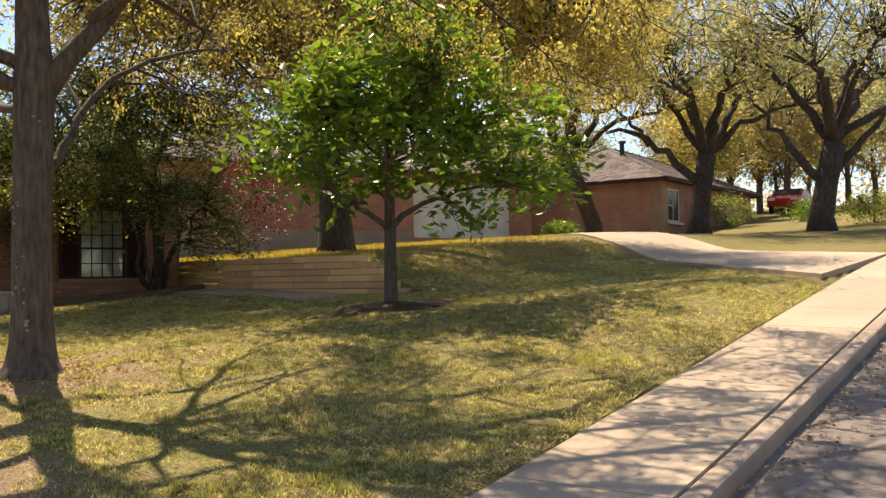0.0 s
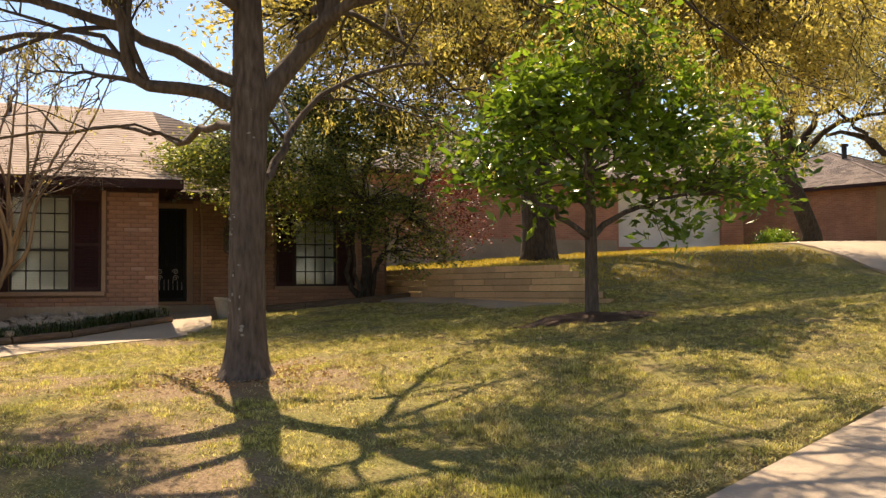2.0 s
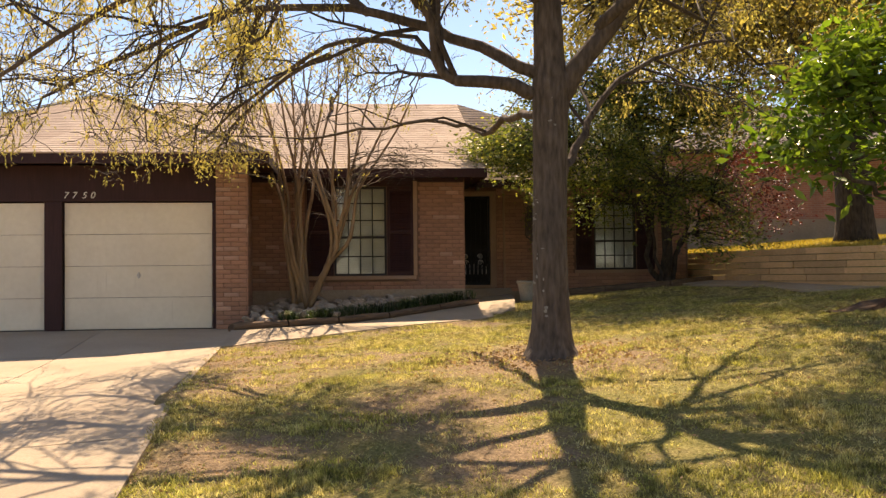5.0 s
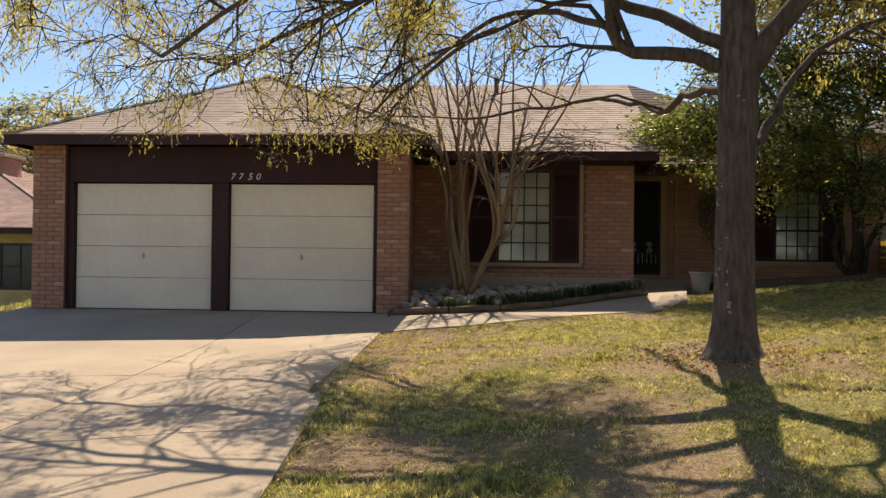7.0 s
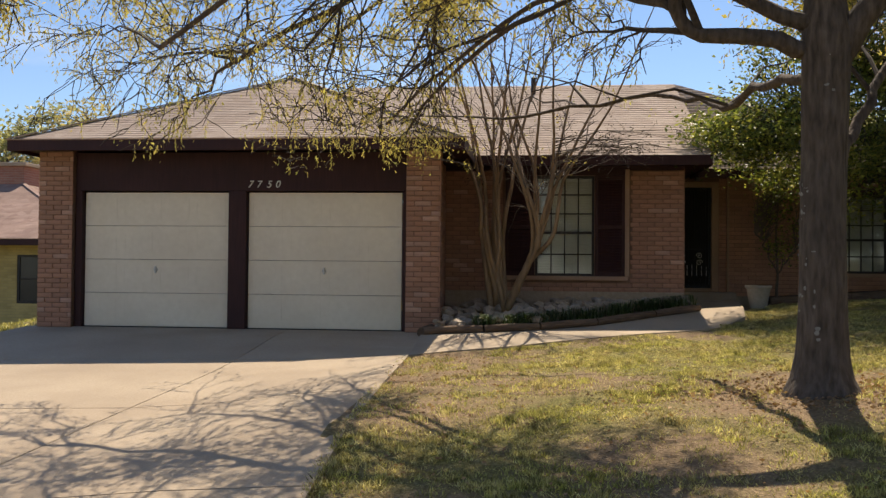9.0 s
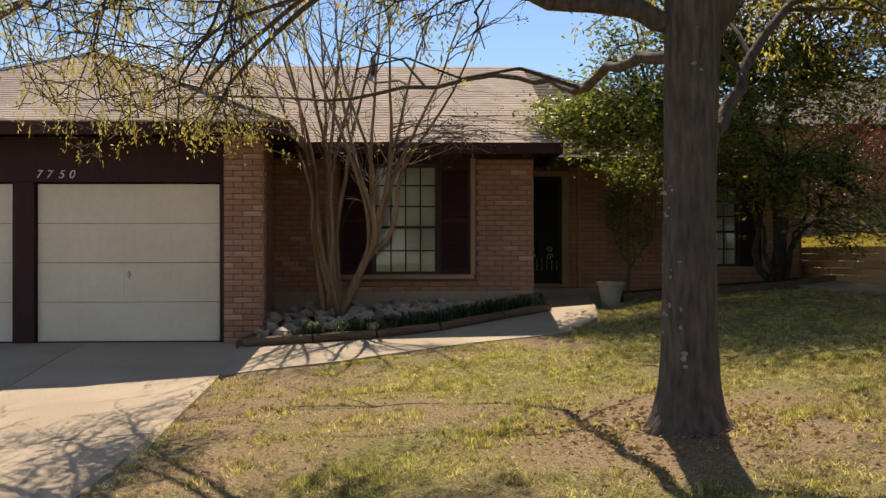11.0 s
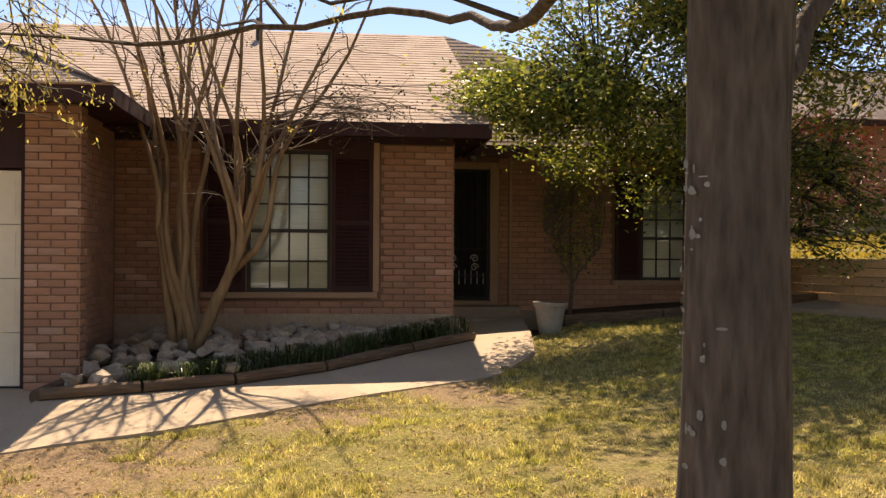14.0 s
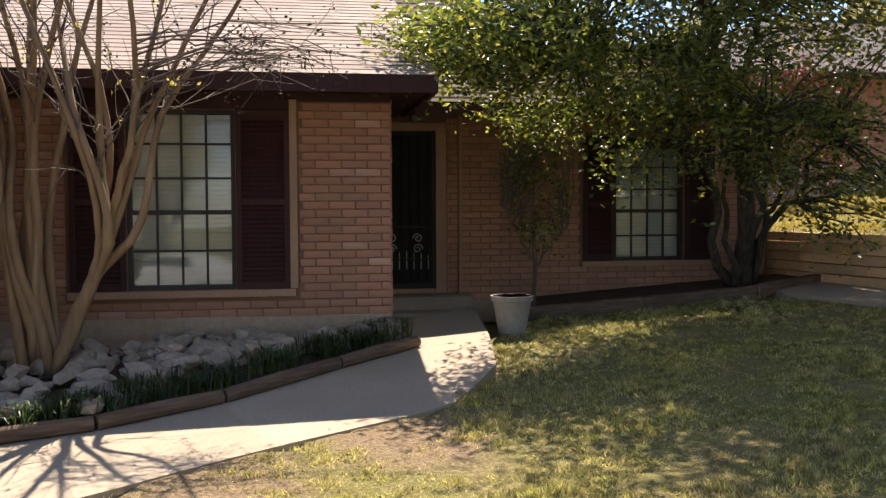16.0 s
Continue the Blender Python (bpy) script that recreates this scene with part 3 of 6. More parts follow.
def garage_door(y0, y1):
    d = thing("garage_door", (0, (y0 + y1) / 2, 0), "closed cream sectional garage door with faint panel lines", "garage door", "garage doors")
    d.parent = house
    w = (y1 - y0) / 2
    hs = [0.012, 0.54, 1.07, 1.60, 2.13]
    for z0, z1 in zip(hs, hs[1:]):
        s = Builder().box(-0.10, -0.055, -w + 0.01, w - 0.01, z0 + 0.003, z1 - 0.003)
        p = part("door_section", s, M["garage"], d, bevel=0.004)
        for k in range(4):
            c = -w + (k + 0.5) * 2 * w / 4
            e = Builder()
            pw, ph = w / 4 - 0.06, (z1 - z0) / 2 - 0.085
            zm = (z0 + z1) / 2
            for (ya, yb, za, zb) in ((c - pw, c + pw, zm + ph - 0.02, zm + ph), (c - pw, c + pw, zm - ph, zm - ph + 0.02), (c - pw, c - pw + 0.02, zm - ph + 0.02, zm + ph - 0.02), (c + pw - 0.02, c + pw, zm - ph + 0.02, zm + ph - 0.02)):
                e.box(-0.056, -0.052, ya, yb, za, zb)
            part("panel_rim", e, M["garage"], p)
    part("handle", Builder().box(-0.055, -0.02, -0.012, 0.012, 0.86, 0.96).box(-0.055, -0.04, -0.03, 0.03, 0.89, 0.93), M["chrome"], d, "small grey metal handle", 0.004)
    part("weather_strip", Builder().box(-0.12, -0.04, -w, w, 0.0, 0.012), M["rubber"], d, "black rubber strip")


for a, c in GD:
    garage_door(a, c)

# the house number, leaning figures of pale metal
number = thing("house_number", (0.024, -2.44, 2.2), "four pale metal house numbers reading 7750", "house number")
for k, ch in enumerate("7750"):
    cu = bpy.data.curves.new("figure", "FONT")
    cu.body, cu.size, cu.extrude, cu.shear = ch, 0.155, 0.006, 0.25
    tmp = new("figure", cu)
    me = bpy.data.meshes.new_from_object(tmp)
    bpy.data.objects.remove(tmp)
    ob = part("figure", me, M["white"], number)
    ob.matrix_basis = pose(0.006, 0.01 + 0.135 * k + (0.03 if k > 1 else 0), 0.0, 90, 0, 90)


# ---- windows and shutters ----
def sash_window(name, x, y0, y1, z0, z1, cols, label):
    w = thing(name, (x, y0, z0), label, "window", kind="structure")
    W, H = y1 - y0, z1 - z0
    fr = 0.04
    f = Builder()
    f.box(-0.14, -0.03, 0, fr, 0, H).box(-0.14, -0.03, W - fr, W, 0, H).box(-0.14, -0.03, fr, W - fr, H - fr, H).box(-0.14, -0.03, fr, W - fr, 0, fr)
    part("window_frame", f, M["muntin"], w, "dark window frame", 0.003)
    mid = 0.43 * H
    part("meeting_rail", Builder().box(-0.12, -0.045, fr, W - fr, mid - 0.022, mid + 0.022), M["muntin"], w, bevel=0.003)
    b = Builder()
    for k in range(1, cols):
        yc = fr + (W - 2 * fr) * k / cols
        b.box(-0.085, -0.06, yc - 0.011, yc + 0.011, fr, H - fr)
    rows = [mid / 2] + [mid + (H - mid) * r / 3 for r in (1, 2)]
    for zc in rows:
        b.box(-0.083, -0.058, fr, W - fr, zc - 0.011, zc + 0.011)
    part("glazing_grid", b, M["muntin"], w, "dark glazing bars")
    zs = [fr, rows[0], mid, rows[1], rows[2], H - fr]
    for k in range(cols):
        for a, c in zip(zs, zs[1:]):
            ya, yb = fr + (W - 2 * fr) * k / cols, fr + (W - 2 * fr) * (k + 1) / cols
            p = part("pane", Builder().box(-0.076, -0.072, ya, yb, a, c), M["glass"], w)
            p.visible_shadow = False
    s = Builder()
    n = int((H - 0.1) / 0.045)
    for i in range(n):
        z = 0.05 + i * 0.045
        s.add([(-0.125, 0.03, z), (-0.10, 0.03, z + 0.035), (-0.10, W - 0.03, z + 0.035), (-0.125, W - 0.03, z)], [(0, 1, 2, 3)])
        s.add([(-0.127, 0.03, z), (-0.102, 0.03, z + 0.035), (-0.102, W - 0.03, z + 0.035), (-0.127, W - 0.03, z)], [(3, 2, 1, 0)])
    part("blind", s, M["blind"], w, "pale closed slatted blind")
    part("blind_backing", Builder().box(-0.135, -0.13, 0.042, W - 0.042, 0.042, H - 0.042), M["blind"], w)
    return w


sash_window("window_1", MAIN_X, *W1, 4, "dark-framed sash window with pale closed blinds")
sash_window("window_2", WING_X, *W2, 4, "dark-framed sash window half hidden behind the shrub")


def shutter(x, y0, y1, z0, z1):
    s = thing("shutter", (x, y0, z0), "dark brown louvred wooden shutter fixed beside a window", "shutter", "window shutters")
    W, H = y1 - y0, z1 - z0
    f = Builder()
    f.box(0, 0.035, 0, 0.05, 0, H).box(0, 0.035, W - 0.05, W, 0, H).box(0, 0.035, 0.05, W - 0.05, 0, 0.07).box(0, 0.035, 0.05, W - 0.05, H - 0.07, H).box(0, 0.035, 0.05, W - 0.05, H * 0.47, H * 0.47 + 0.06)
    part("shutter_frame", f, M["brown"], s, bevel=0.003)
    l = Builder()
    z = 0.09
    while z < H - 0.11:
        l.add([(0.004, 0.05, z + 0.035), (0.028, 0.05, z), (0.028, W - 0.05, z), (0.004, W - 0.05, z + 0.035), (0.0, 0.05, z + 0.03), (0.024, 0.05, z - 0.005), (0.024, W - 0.05, z - 0.005), (0.0, W - 0.05, z + 0.03)],
              [(0, 1, 2, 3), (7, 6, 5, 4), (1, 5, 6, 2)])
        z += 0.045
    part("louvre_panel", l, M["brown"], s)
    part("backing", Builder().box(0.0, 0.003, 0.05, W - 0.05, 0.07, H - 0.07), M["brown"], s)


for x, w in ((MAIN_X + 0.004, W1), (WING_X + 0.004, W2)):
    sw = 0.50 if w is W1 else 0.40
    shutter(x, w[0] - sw - 0.01, w[0] - 0.01, w[2], w[3])
    shutter(x, w[1] + 0.01, w[1] + sw + 0.01, w[2], w[3])
    part("window_sill", Builder().box(x - 0.15, x + 0.05, w[0] - sw - 0.04, w[1] + sw + 0.06, w[2] - 0.075, w[2] - 0.004), M["trim_tan"], house, "tan brick window sill", 0.006)
    part("window_trim", Builder().box(x - 0.01, x + 0.03, w[1] + sw + 0.012, w[1] + sw + 0.085, w[2], w[3] + 0.1), M["trim_tan"], house, "tan vertical trim board", 0.004)
    part("window_head", Builder().box(x - 0.01, x + 0.025, w[0] - sw - 0.02, w[1] + sw + 0.012, w[3] + 0.004, w[3] + 0.11), M["brown"], house, "dark brown board over the window", 0.004)

# ---- front door ----
fd = thing("door_1", (WING_X, DOOR[0], DOOR[2]), "dark front door behind a black iron storm door", "door", kind="structure")
DW, DH = DOOR[1] - DOOR[0], DOOR[3] - DOOR[2]
part("door_frame", Builder().box(-0.12, 0.03, -0.02, 0.06, 0, DH).box(-0.12, 0.03, DW - 0.10, DW + 0.03, 0, DH).box(-0.12, 0.03, 0.06, DW - 0.10, DH - 0.10, DH).box(-0.12, 0.03, 0.06, DW - 0.10, 0, 0.06), M["trim_tan"], fd, "tan wooden door frame", 0.004)
part("inner_door", Builder().box(-0.18, -0.14, 0.0, DW, 0.02, DH), M["wood_door"], fd, "dark wooden door")
sd = Builder()
sd.box(-0.05, -0.02, 0.065, 0.105, 0.065, DH - 0.105).box(-0.05, -0.02, DW - 0.145, DW - 0.105, 0.065, DH - 0.105).box(-0.05, -0.02, 0.105, DW - 0.145, 0.065, 0.125).box(-0.05, -0.02, 0.105, DW - 0.145, DH - 0.145, DH - 0.105).box(-0.05, -0.02, 0.105, DW - 0.145, 0.80, 0.83).box(-0.05, -0.02, 0.105, DW - 0.145, 0.40, 0.43)
part("storm_frame", sd, M["black_iron"], fd, "black iron storm door frame", 0.003)
# The door glass is drawn as a near-black sheet, its darkness put into colour.
p = part("storm_screen", Builder().box(-0.062, -0.058, 0.1, DW - 0.14, 0.1, DH - 0.14), M["storm_black"], fd, "near-black sheet standing in for the storm door's dark glass")
p.visible_shadow = False
for k in range(6):
    yb = 0.16 + k * (DW - 0.36) / 5
    part("bar", Builder().tube([(-0.035, yb, 0.12), (-0.035, yb, DH - 0.14)], [0.007, 0.007], 6), M["black_iron"], fd)
# Pale colour on scrolls and short bars stands in for reflected light.
for yc in (0.235, 0.56):
    for zc, sg in ((0.55, 1), (0.68, -1)):
        pts = []
        for i in range(22):
            a = i * 0.42
            r = 0.062 - 0.0024 * i
            pts.append((-0.032, yc + sg * r * math.cos(a), zc + r * math.sin(a)))
        part("scroll", Builder().tube(pts, [0.008] * 22, 5), M["glint_iron"], fd, "iron scroll with bright reflection put into its colour")
for k in range(7):
    yb = 0.15 + k * (DW - 0.34) / 6
    part("baluster", Builder().tube([(-0.026, yb, 0.30), (-0.026, yb, 0.47 + 0.05 * math.sin(math.pi * k / 6))], [0.008, 0.006], 6), M["glint_iron"], fd, "short iron bar with bright reflection put into its colour")
part("door_knob", Builder().tube([(-0.02, 0.14, 0.98), (0.02, 0.14, 0.98), (0.025, 0.14, 0.98), (0.05, 0.14, 0.98)], [0.012, 0.012, 0.026, 0.02], 10), M["chrome"], fd, "small metal knob")
step = thing("front_step", (-4.38, 4.52, 0.2), "two dark concrete steps at the front door", "step")
part("tread", Builder().box(0.0, 0.42, 0, 1.2, 0.1, 0.37), M["kerb"], step, bevel=0.012)
part("tread", Builder().box(0.42, 0.80, 0, 1.2, 0.05, 0.22), M["kerb"], step, bevel=0.012)
spout = thing("downspout", (WING_X + 0.04, 5.63, 0.42), "slim pale downspout beside the entry", "downspout")
part("pipe", Builder().box(-0.03, 0.03, -0.022, 0.022, 0.08, 2.36), M["trim_tan"], spout, bevel=0.008)
part("elbow", Builder().beam((0, 0, 0.1), (0.16, 0, 0.02), 0.045, 0.06), M["trim_tan"], spout, bevel=0.006)
porch = thing("porch_light", (WING_X + 0.03, 5.06, 2.735), "small porch lamp with a green glint over the door", "lamp")
part("bracket", Builder().box(-0.03, 0.05, -0.05, 0.05, -0.03, 0.03), M["black_iron"], porch, bevel=0.006)
part("globe", Builder().tube([(0.07, 0, -0.05), (0.07, 0, -0.03), (0.07, 0, 0.02), (0.07, 0, 0.04)], [0.02, 0.045, 0.045, 0.02], 10), M["pot"], porch, smooth=True)


# ---- roof ----
def course_face(a, b, c, d, zdrop=0.006, exposure=0.14):
    """Shingle courses over a sloping face with eave a-b and top c-d (c above b)."""
    a, b, c, d = map(Vector, (a, b, c, d))
    n = (b - a).cross(d - a).normalized()
    if n.z < 0:
        n = -n
    h = ((d - a).length + (c - b).length) / 2
    k = max(2, int(h / exposure))
    out = Builder()
    vs, fs = [], []
    for i in range(k):
        t0, t1 = i / k, (i + 1) / k
        vs += [a.lerp(d, t0) + n * zdrop, b.lerp(c, t0) + n * zdrop, b.lerp(c, t1), a.lerp(d, t1)]
        o = 4 * i
        fs.append((o, o + 1, o + 2, o + 3))
        if i < k - 1:
            fs.append((o + 3, o + 2, o + 5, o + 4))
    out.add(vs, fs)
    return out


def hip_roof(owner, x0, x1, y0, y1, z, slope, ridge_axis, mat_, label=""):
    """A hipped roof over the rectangle x0..x1, y0..y1 with its eaves at z."""
    w = min(x1 - x0, y1 - y0) / 2
    top = z + slope * w
    if ridge_axis == "y":
        r0, r1 = Vector(((x0 + x1) / 2, y0 + w, top)), Vector(((x0 + x1) / 2, y1 - w, top))
        faces = [((x1, y0, z), (x1, y1, z), r1, r0), ((x1, y1, z), (x0, y1, z), r1, r1), ((x0, y1, z), (x0, y0, z), r0, r1), ((x0, y0, z), (x1, y0, z), r0, r0)]
    else:
        r0, r1 = Vector((x0 + w, (y0 + y1) / 2, top)), Vector((x1 - w, (y0 + y1) / 2, top))
        faces = [((x1, y0, z), (x1, y1, z), r1, r1), ((x1, y1, z), (x0, y1, z), r0, r1), ((x0, y1, z), (x0, y0, z), r0, r0), ((x0, y0, z), (x1, y0, z), r1, r0)]
    for f in faces:
        part("roof", course_face(*f), mat_, owner, label)
    caps = Builder()
    hips = [((x1, y0, z), r0 if ridge_axis == "y" else r1), ((x1, y1, z), r1), ((x0, y1, z), r1 if ridge_axis == "y" else r0), ((x0, y0, z), r0), (r0, r1)]
    for a, b in hips:
        a, b = Vector(a), Vector(b)
        caps.beam(a + Vector((0, 0, 0.02)), b + Vector((0, 0, 0.02)), 0.14, 0.018)
    part("ridge_cap", caps, mat_, owner)
    part("soffit", Builder().box(x0 + 0.05, x1 - 0.03, y0 + 0.03, y1 - 0.03, z - 0.10, z - 0.07), M["brown"], owner, "dark brown soffit")
    for xa, xb, ya, yb in ((x1 - 0.03, x1, y0, y1), (x0, x1 - 0.031, y0, y0 + 0.03), (x0, x1 - 0.031, y1 - 0.03, y1)):
        part("fascia", Builder().box(xa, xb, ya, yb, z - 0.16, z + 0.005), M["brown"], owner, "dark brown fascia board", 0.003)
    part("drip_edge", Builder().box(x1 - 0.01, x1 + 0.012, y0, y1, z + 0.0, z + 0.02), M["trim_tan"], owner)
    return top


# main block, the recessed wing and the garage
hip_roof(house, -6.5, 0.6, -6.07, 1.0, 2.88, 0.455, "x", M["shingle"], label="brown shingle roof")
RZ, EZ = 4.80, 2.85
ridge_l, ridge_r = Vector((-5.6, -2.0, RZ)), Vector((-5.6, 4.75, RZ))
part("roof", course_face((-1.39, -2.0, EZ), (-1.39, 4.87, EZ), (-5.6, 4.75, RZ), ridge_l), M["shingle"], house, "brown shingle roof")
part("roof", course_face((-3.85, 5.0, 2.88), (-3.85, 10.2, 2.88), ridge_r + Vector((0, 0.02, 0)), (-5.6, 4.75, RZ)), M["shingle"], house, "brown shingle roof")
part("roof", course_face((-1.39, 4.87, EZ), (-3.85, 5.0, 2.90), (-5.6, 4.75, RZ), (-5.6, 4.74, RZ)), M["shingle"], house, "brown shingle hip")
part("roof", course_face((-3.85, 10.2, 2.88), (-9.8, 10.2, 2.88), (-5.61, 4.76, RZ), (-5.6, 4.76, RZ)), M["shingle"], house, "brown shingle hip")
part("roof", course_face((-9.8, 10.2, EZ), (-9.8, -2.0, EZ), ridge_l, ridge_r), M["shingle"], house, "brown shingle roof")
part("soffit", Builder().box(-9.7, -1.42, -1.9, 4.85, EZ - 0.11, EZ - 0.075), M["brown"], house, "dark brown soffit")
part("soffit", Builder().box(-9.7, -3.88, 4.985, 10.17, EZ - 0.08, EZ - 0.045), M["brown"], house, "dark brown soffit")
for xa, xb, ya, yb, zf in ((-1.42, -1.39, 1.03, 4.87, EZ), (-3.85, -1.421, 4.84, 4.87, EZ), (-3.88, -3.85, 5.005, 10.2, EZ + 0.03), (-9.8, -3.881, 10.17, 10.2, EZ + 0.03)):
    part("fascia", Builder().box(xa, xb, ya, yb, zf - 0.16, zf + 0.005), M["brown"], house, "dark brown fascia board", 0.003)
part("frieze", Builder().box(MAIN_X, MAIN_X + 0.02, 0.46, 4.49, 2.66, 2.74), M["brown"], house, "dark brown frieze board")
vent = thing("roof_vent", (-5.0, 1.9, 4.6), "small dark roof vent", "vent")
part("pipe", Builder().tube([(0, 0, -0.2), (0, 0, 0.25)], [0.05, 0.05], 8), M["muntin"], vent)

# ---- beds: edging timbers ----
edging = thing("garden_edging", (0, 0, 0), "weathered rounded timber edging round the stone bed", "garden edging")
for (x0, y0), (x1, y1) in zip(EDGE, EDGE[1:]):
    a, c = Vector((x0, y0, walk_z(x0, y0) + 0.05)), Vector((x1, y1, walk_z(x1, y1) + 0.05))
    d = (c - a).normalized() * 0.012
    part("timber", Builder().tube([a + d, (a + c) / 2 + Vector((0, 0, 0.006)), c - d], [0.058, 0.062, 0.058], 9), M["timber"], edging, smooth=False)
a, c = Vector((0.1, 0.48, 0.06)), Vector((0.93, 0.44, 0.05))
part("timber", Builder().tube([a, c], [0.07, 0.075], 9), M["timber"], edging)
edging2 = thing("garden_edging", (0, 0, 0), "low timber edging of the shaded bed by the wall", "garden edging")
E2 = [(-3.1, 6.15), (-3.05, 7.5), (-3.1, 8.9), (-3.6, 10.0)]
for (x0, y0), (x1, y1) in zip(E2, E2[1:]):
    part("timber", Builder().beam((x0, y0, land(x0, y0) + 0.05), (x1, y1, land(x1, y1) + 0.05), 0.13, 0.15), M["timber"], edging2, bevel=0.02)
solid("bed_soil", draped([(-3.12, 6.16), (-3.08, 7.5), (-3.12, 8.9), (-3.62, 9.98), (-4.4, 9.98), (-4.4, 6.1)], 0.06, 0.1, 0.6), M["mulch"], "dark mulch in the shaded bed", "mulch", kind="stuff")
solid("bed_soil", draped([(0.9, 0.5), EDGE[1], EDGE[2], EDGE[3], EDGE[4], (-1.7, 4.5), (-1.97, 4.48), (-1.97, 0.5)], lambda x, y: land(x, y) + 0.06 + 0.07 * smooth_step(0.6, -1.9, x), 0.12, 0.5), M["mulch"], "dark soil under the stones", "soil", kind="stuff")

# ---- retaining wall ----
rw = thing("retaining_wall", (0, 0, 0), "low retaining wall of stacked tan landscape blocks", "retaining wall", kind="structure")
WL = (WALL_B - WALL_A).length
rnd = random.Random(5)


def wall_at(s):
    """The wall's foot line, bowed a little towards the lawn."""
    bow = -0.35 * math.sin(math.pi * min(1, max(0, s / WL)))
    return WALL_A + WALL_D * s + WALL_N * bow


for course in range(6):
    s = -0.25 * (course % 2)
    end = WL + 0.45 - 0.22 * course
    while s < end:
        L = rnd.choice((0.9, 1.2, 1.2))
        a, c = wall_at(s), wall_at(min(s + L, end + 0.3))
        zz = 0.62 + course * 0.124
        d = (c - a).normalized() * 0.004
        part("block", Builder().beam((a.x + d.x, a.y + d.y, zz), (c.x - d.x, c.y - d.y, zz), 0.2 + rnd.uniform(-0.02, 0.02), 0.110), M["wallstone"], rw)
        s += L


# ---- trees ----
def leaf_mesh(name, centres, size, rng, droop=0.0, ratio=0.42, spread=0.5, up=None):
    """One small folded leaf at each centre."""
    n = len(centres)
    c = np.asarray(centres, dtype=np.float64)
    d = rng.normal(size=(n, 3))
    d[:, 2] = d[:, 2] * spread - droop
    if up is not None:
        d = d + up
    d /= np.linalg.norm(d, axis=1)[:, None] + 1e-9
    r = rng.normal(size=(n, 3))
    s = np.cross(d, r)
    s /= np.linalg.norm(s, axis=1)[:, None] + 1e-9
    nn = np.cross(s, d)
    L = (size * rng.uniform(0.6, 1.3, n))[:, None]
    w = L * ratio * 0.5
    v = np.empty((n, 4, 3))
    v[:, 0] = c
    v[:, 1] = c + d * L * 0.5 + s * w + nn * w * 0.35
    v[:, 2] = c + d * L
    v[:, 3] = c + d * L * 0.5 - s * w + nn * w * 0.35
    i = np.arange(n)[:, None] * 4
    f = np.concatenate([i + np.array([[0, 1, 2]]), i + np.array([[0, 2, 3]])], axis=1).reshape(-1, 3)
    return fast_mesh(name, v.reshape(-1, 3), f)


def bend(a, b, sag, rng, n=6, wob=0.06):
    """A wavering way from a to b that arches by sag."""
    a, b = Vector(a), Vector(b)
    L = (b - a).length
    pts = []
    for i in range(n + 1):
        t = i / n
        p = a.lerp(b, t) + Vector((0, 0, sag * 4 * t * (1 - t)))
        if 0 < i < n:
            p += Vector(rng.normal(size=3) * wob * L * 0.35)
        pts.append(p)
    return pts


def taper(r0, r1, n):
    return [r0 + (r1 - r0) * (i / n) ** 0.8 for i in range(n + 1)]


def crown_tree(name, loc, trunk, limbs, blobs, clumps, per, leaf, bark, leafmat, label, category, seed, sigma=0.3, droop=0.2, ratio=0.42, group="", twig_r=0.012, crown_label=""):
    """trunk: [(x, y, z, r)]; limbs: tips with radius and sag; blobs: (x, y, z, rx, ry, rz) of the crown; all from the foot."""
    rng = np.random.default_rng(seed)
    t = thing(name, loc, label, category, group)
    part("trunk", Builder().tube([q[:3] for q in trunk], [q[3] for q in trunk], 14), bark, t, smooth=True)
    top = Vector(trunk[-1][:3])
    nodes = []
    for (start, tip, r, sag) in limbs:
        st = Vector(trunk[start][:3]) if isinstance(start, int) else Vector(start)
        pts = bend(st, tip, sag, rng, 9, 0.07)
        part("limb", Builder().tube(pts, taper(r, max(0.02, r * 0.3), 9), 9), bark, t, smooth=True)
        nodes += pts[2:]
    if not nodes:
        nodes = [top]
    N = np.array([tuple(p) for p in nodes])
    tw = Builder()
    centres = []
    vol = np.array([b[3] * b[4] * b[5] for b in blobs])
    for k in range(clumps):
        b = blobs[rng.choice(len(blobs), p=vol / vol.sum())]
        d = rng.normal(size=3)
        d /= np.linalg.norm(d)
        p = np.array(b[:3]) + d * np.array(b[3:6]) * rng.uniform(0.35, 1.0) ** 0.5
        j = np.argmin(((N - p) ** 2).sum(1) + rng.uniform(0, 0.4, len(N)))
        path = bend(N[j], p, 0.08, rng, 3, 0.12)
        tw.tube(path, taper(twig_r * 1.6, twig_r * 0.4, 3), 4, False)
        m = int(per * rng.uniform(0.5, 1.5))
        sp = sigma * rng.uniform(0.6, 1.4)
        centres.append(p + rng.normal(size=(m, 3)) * sp * np.array([1, 1, 0.7]))
        along = np.array([tuple(q) for q in path])
        e = along[rng.integers(1, len(along), m // 3)] + rng.normal(size=(m // 3, 3)) * sp * 0.45
        centres.append(e)
    part("branchwork", tw, bark, t)
    part("crown", leaf_mesh("crown", np.concatenate(centres), leaf, rng, droop, ratio), leafmat, t, crown_label)
    return t


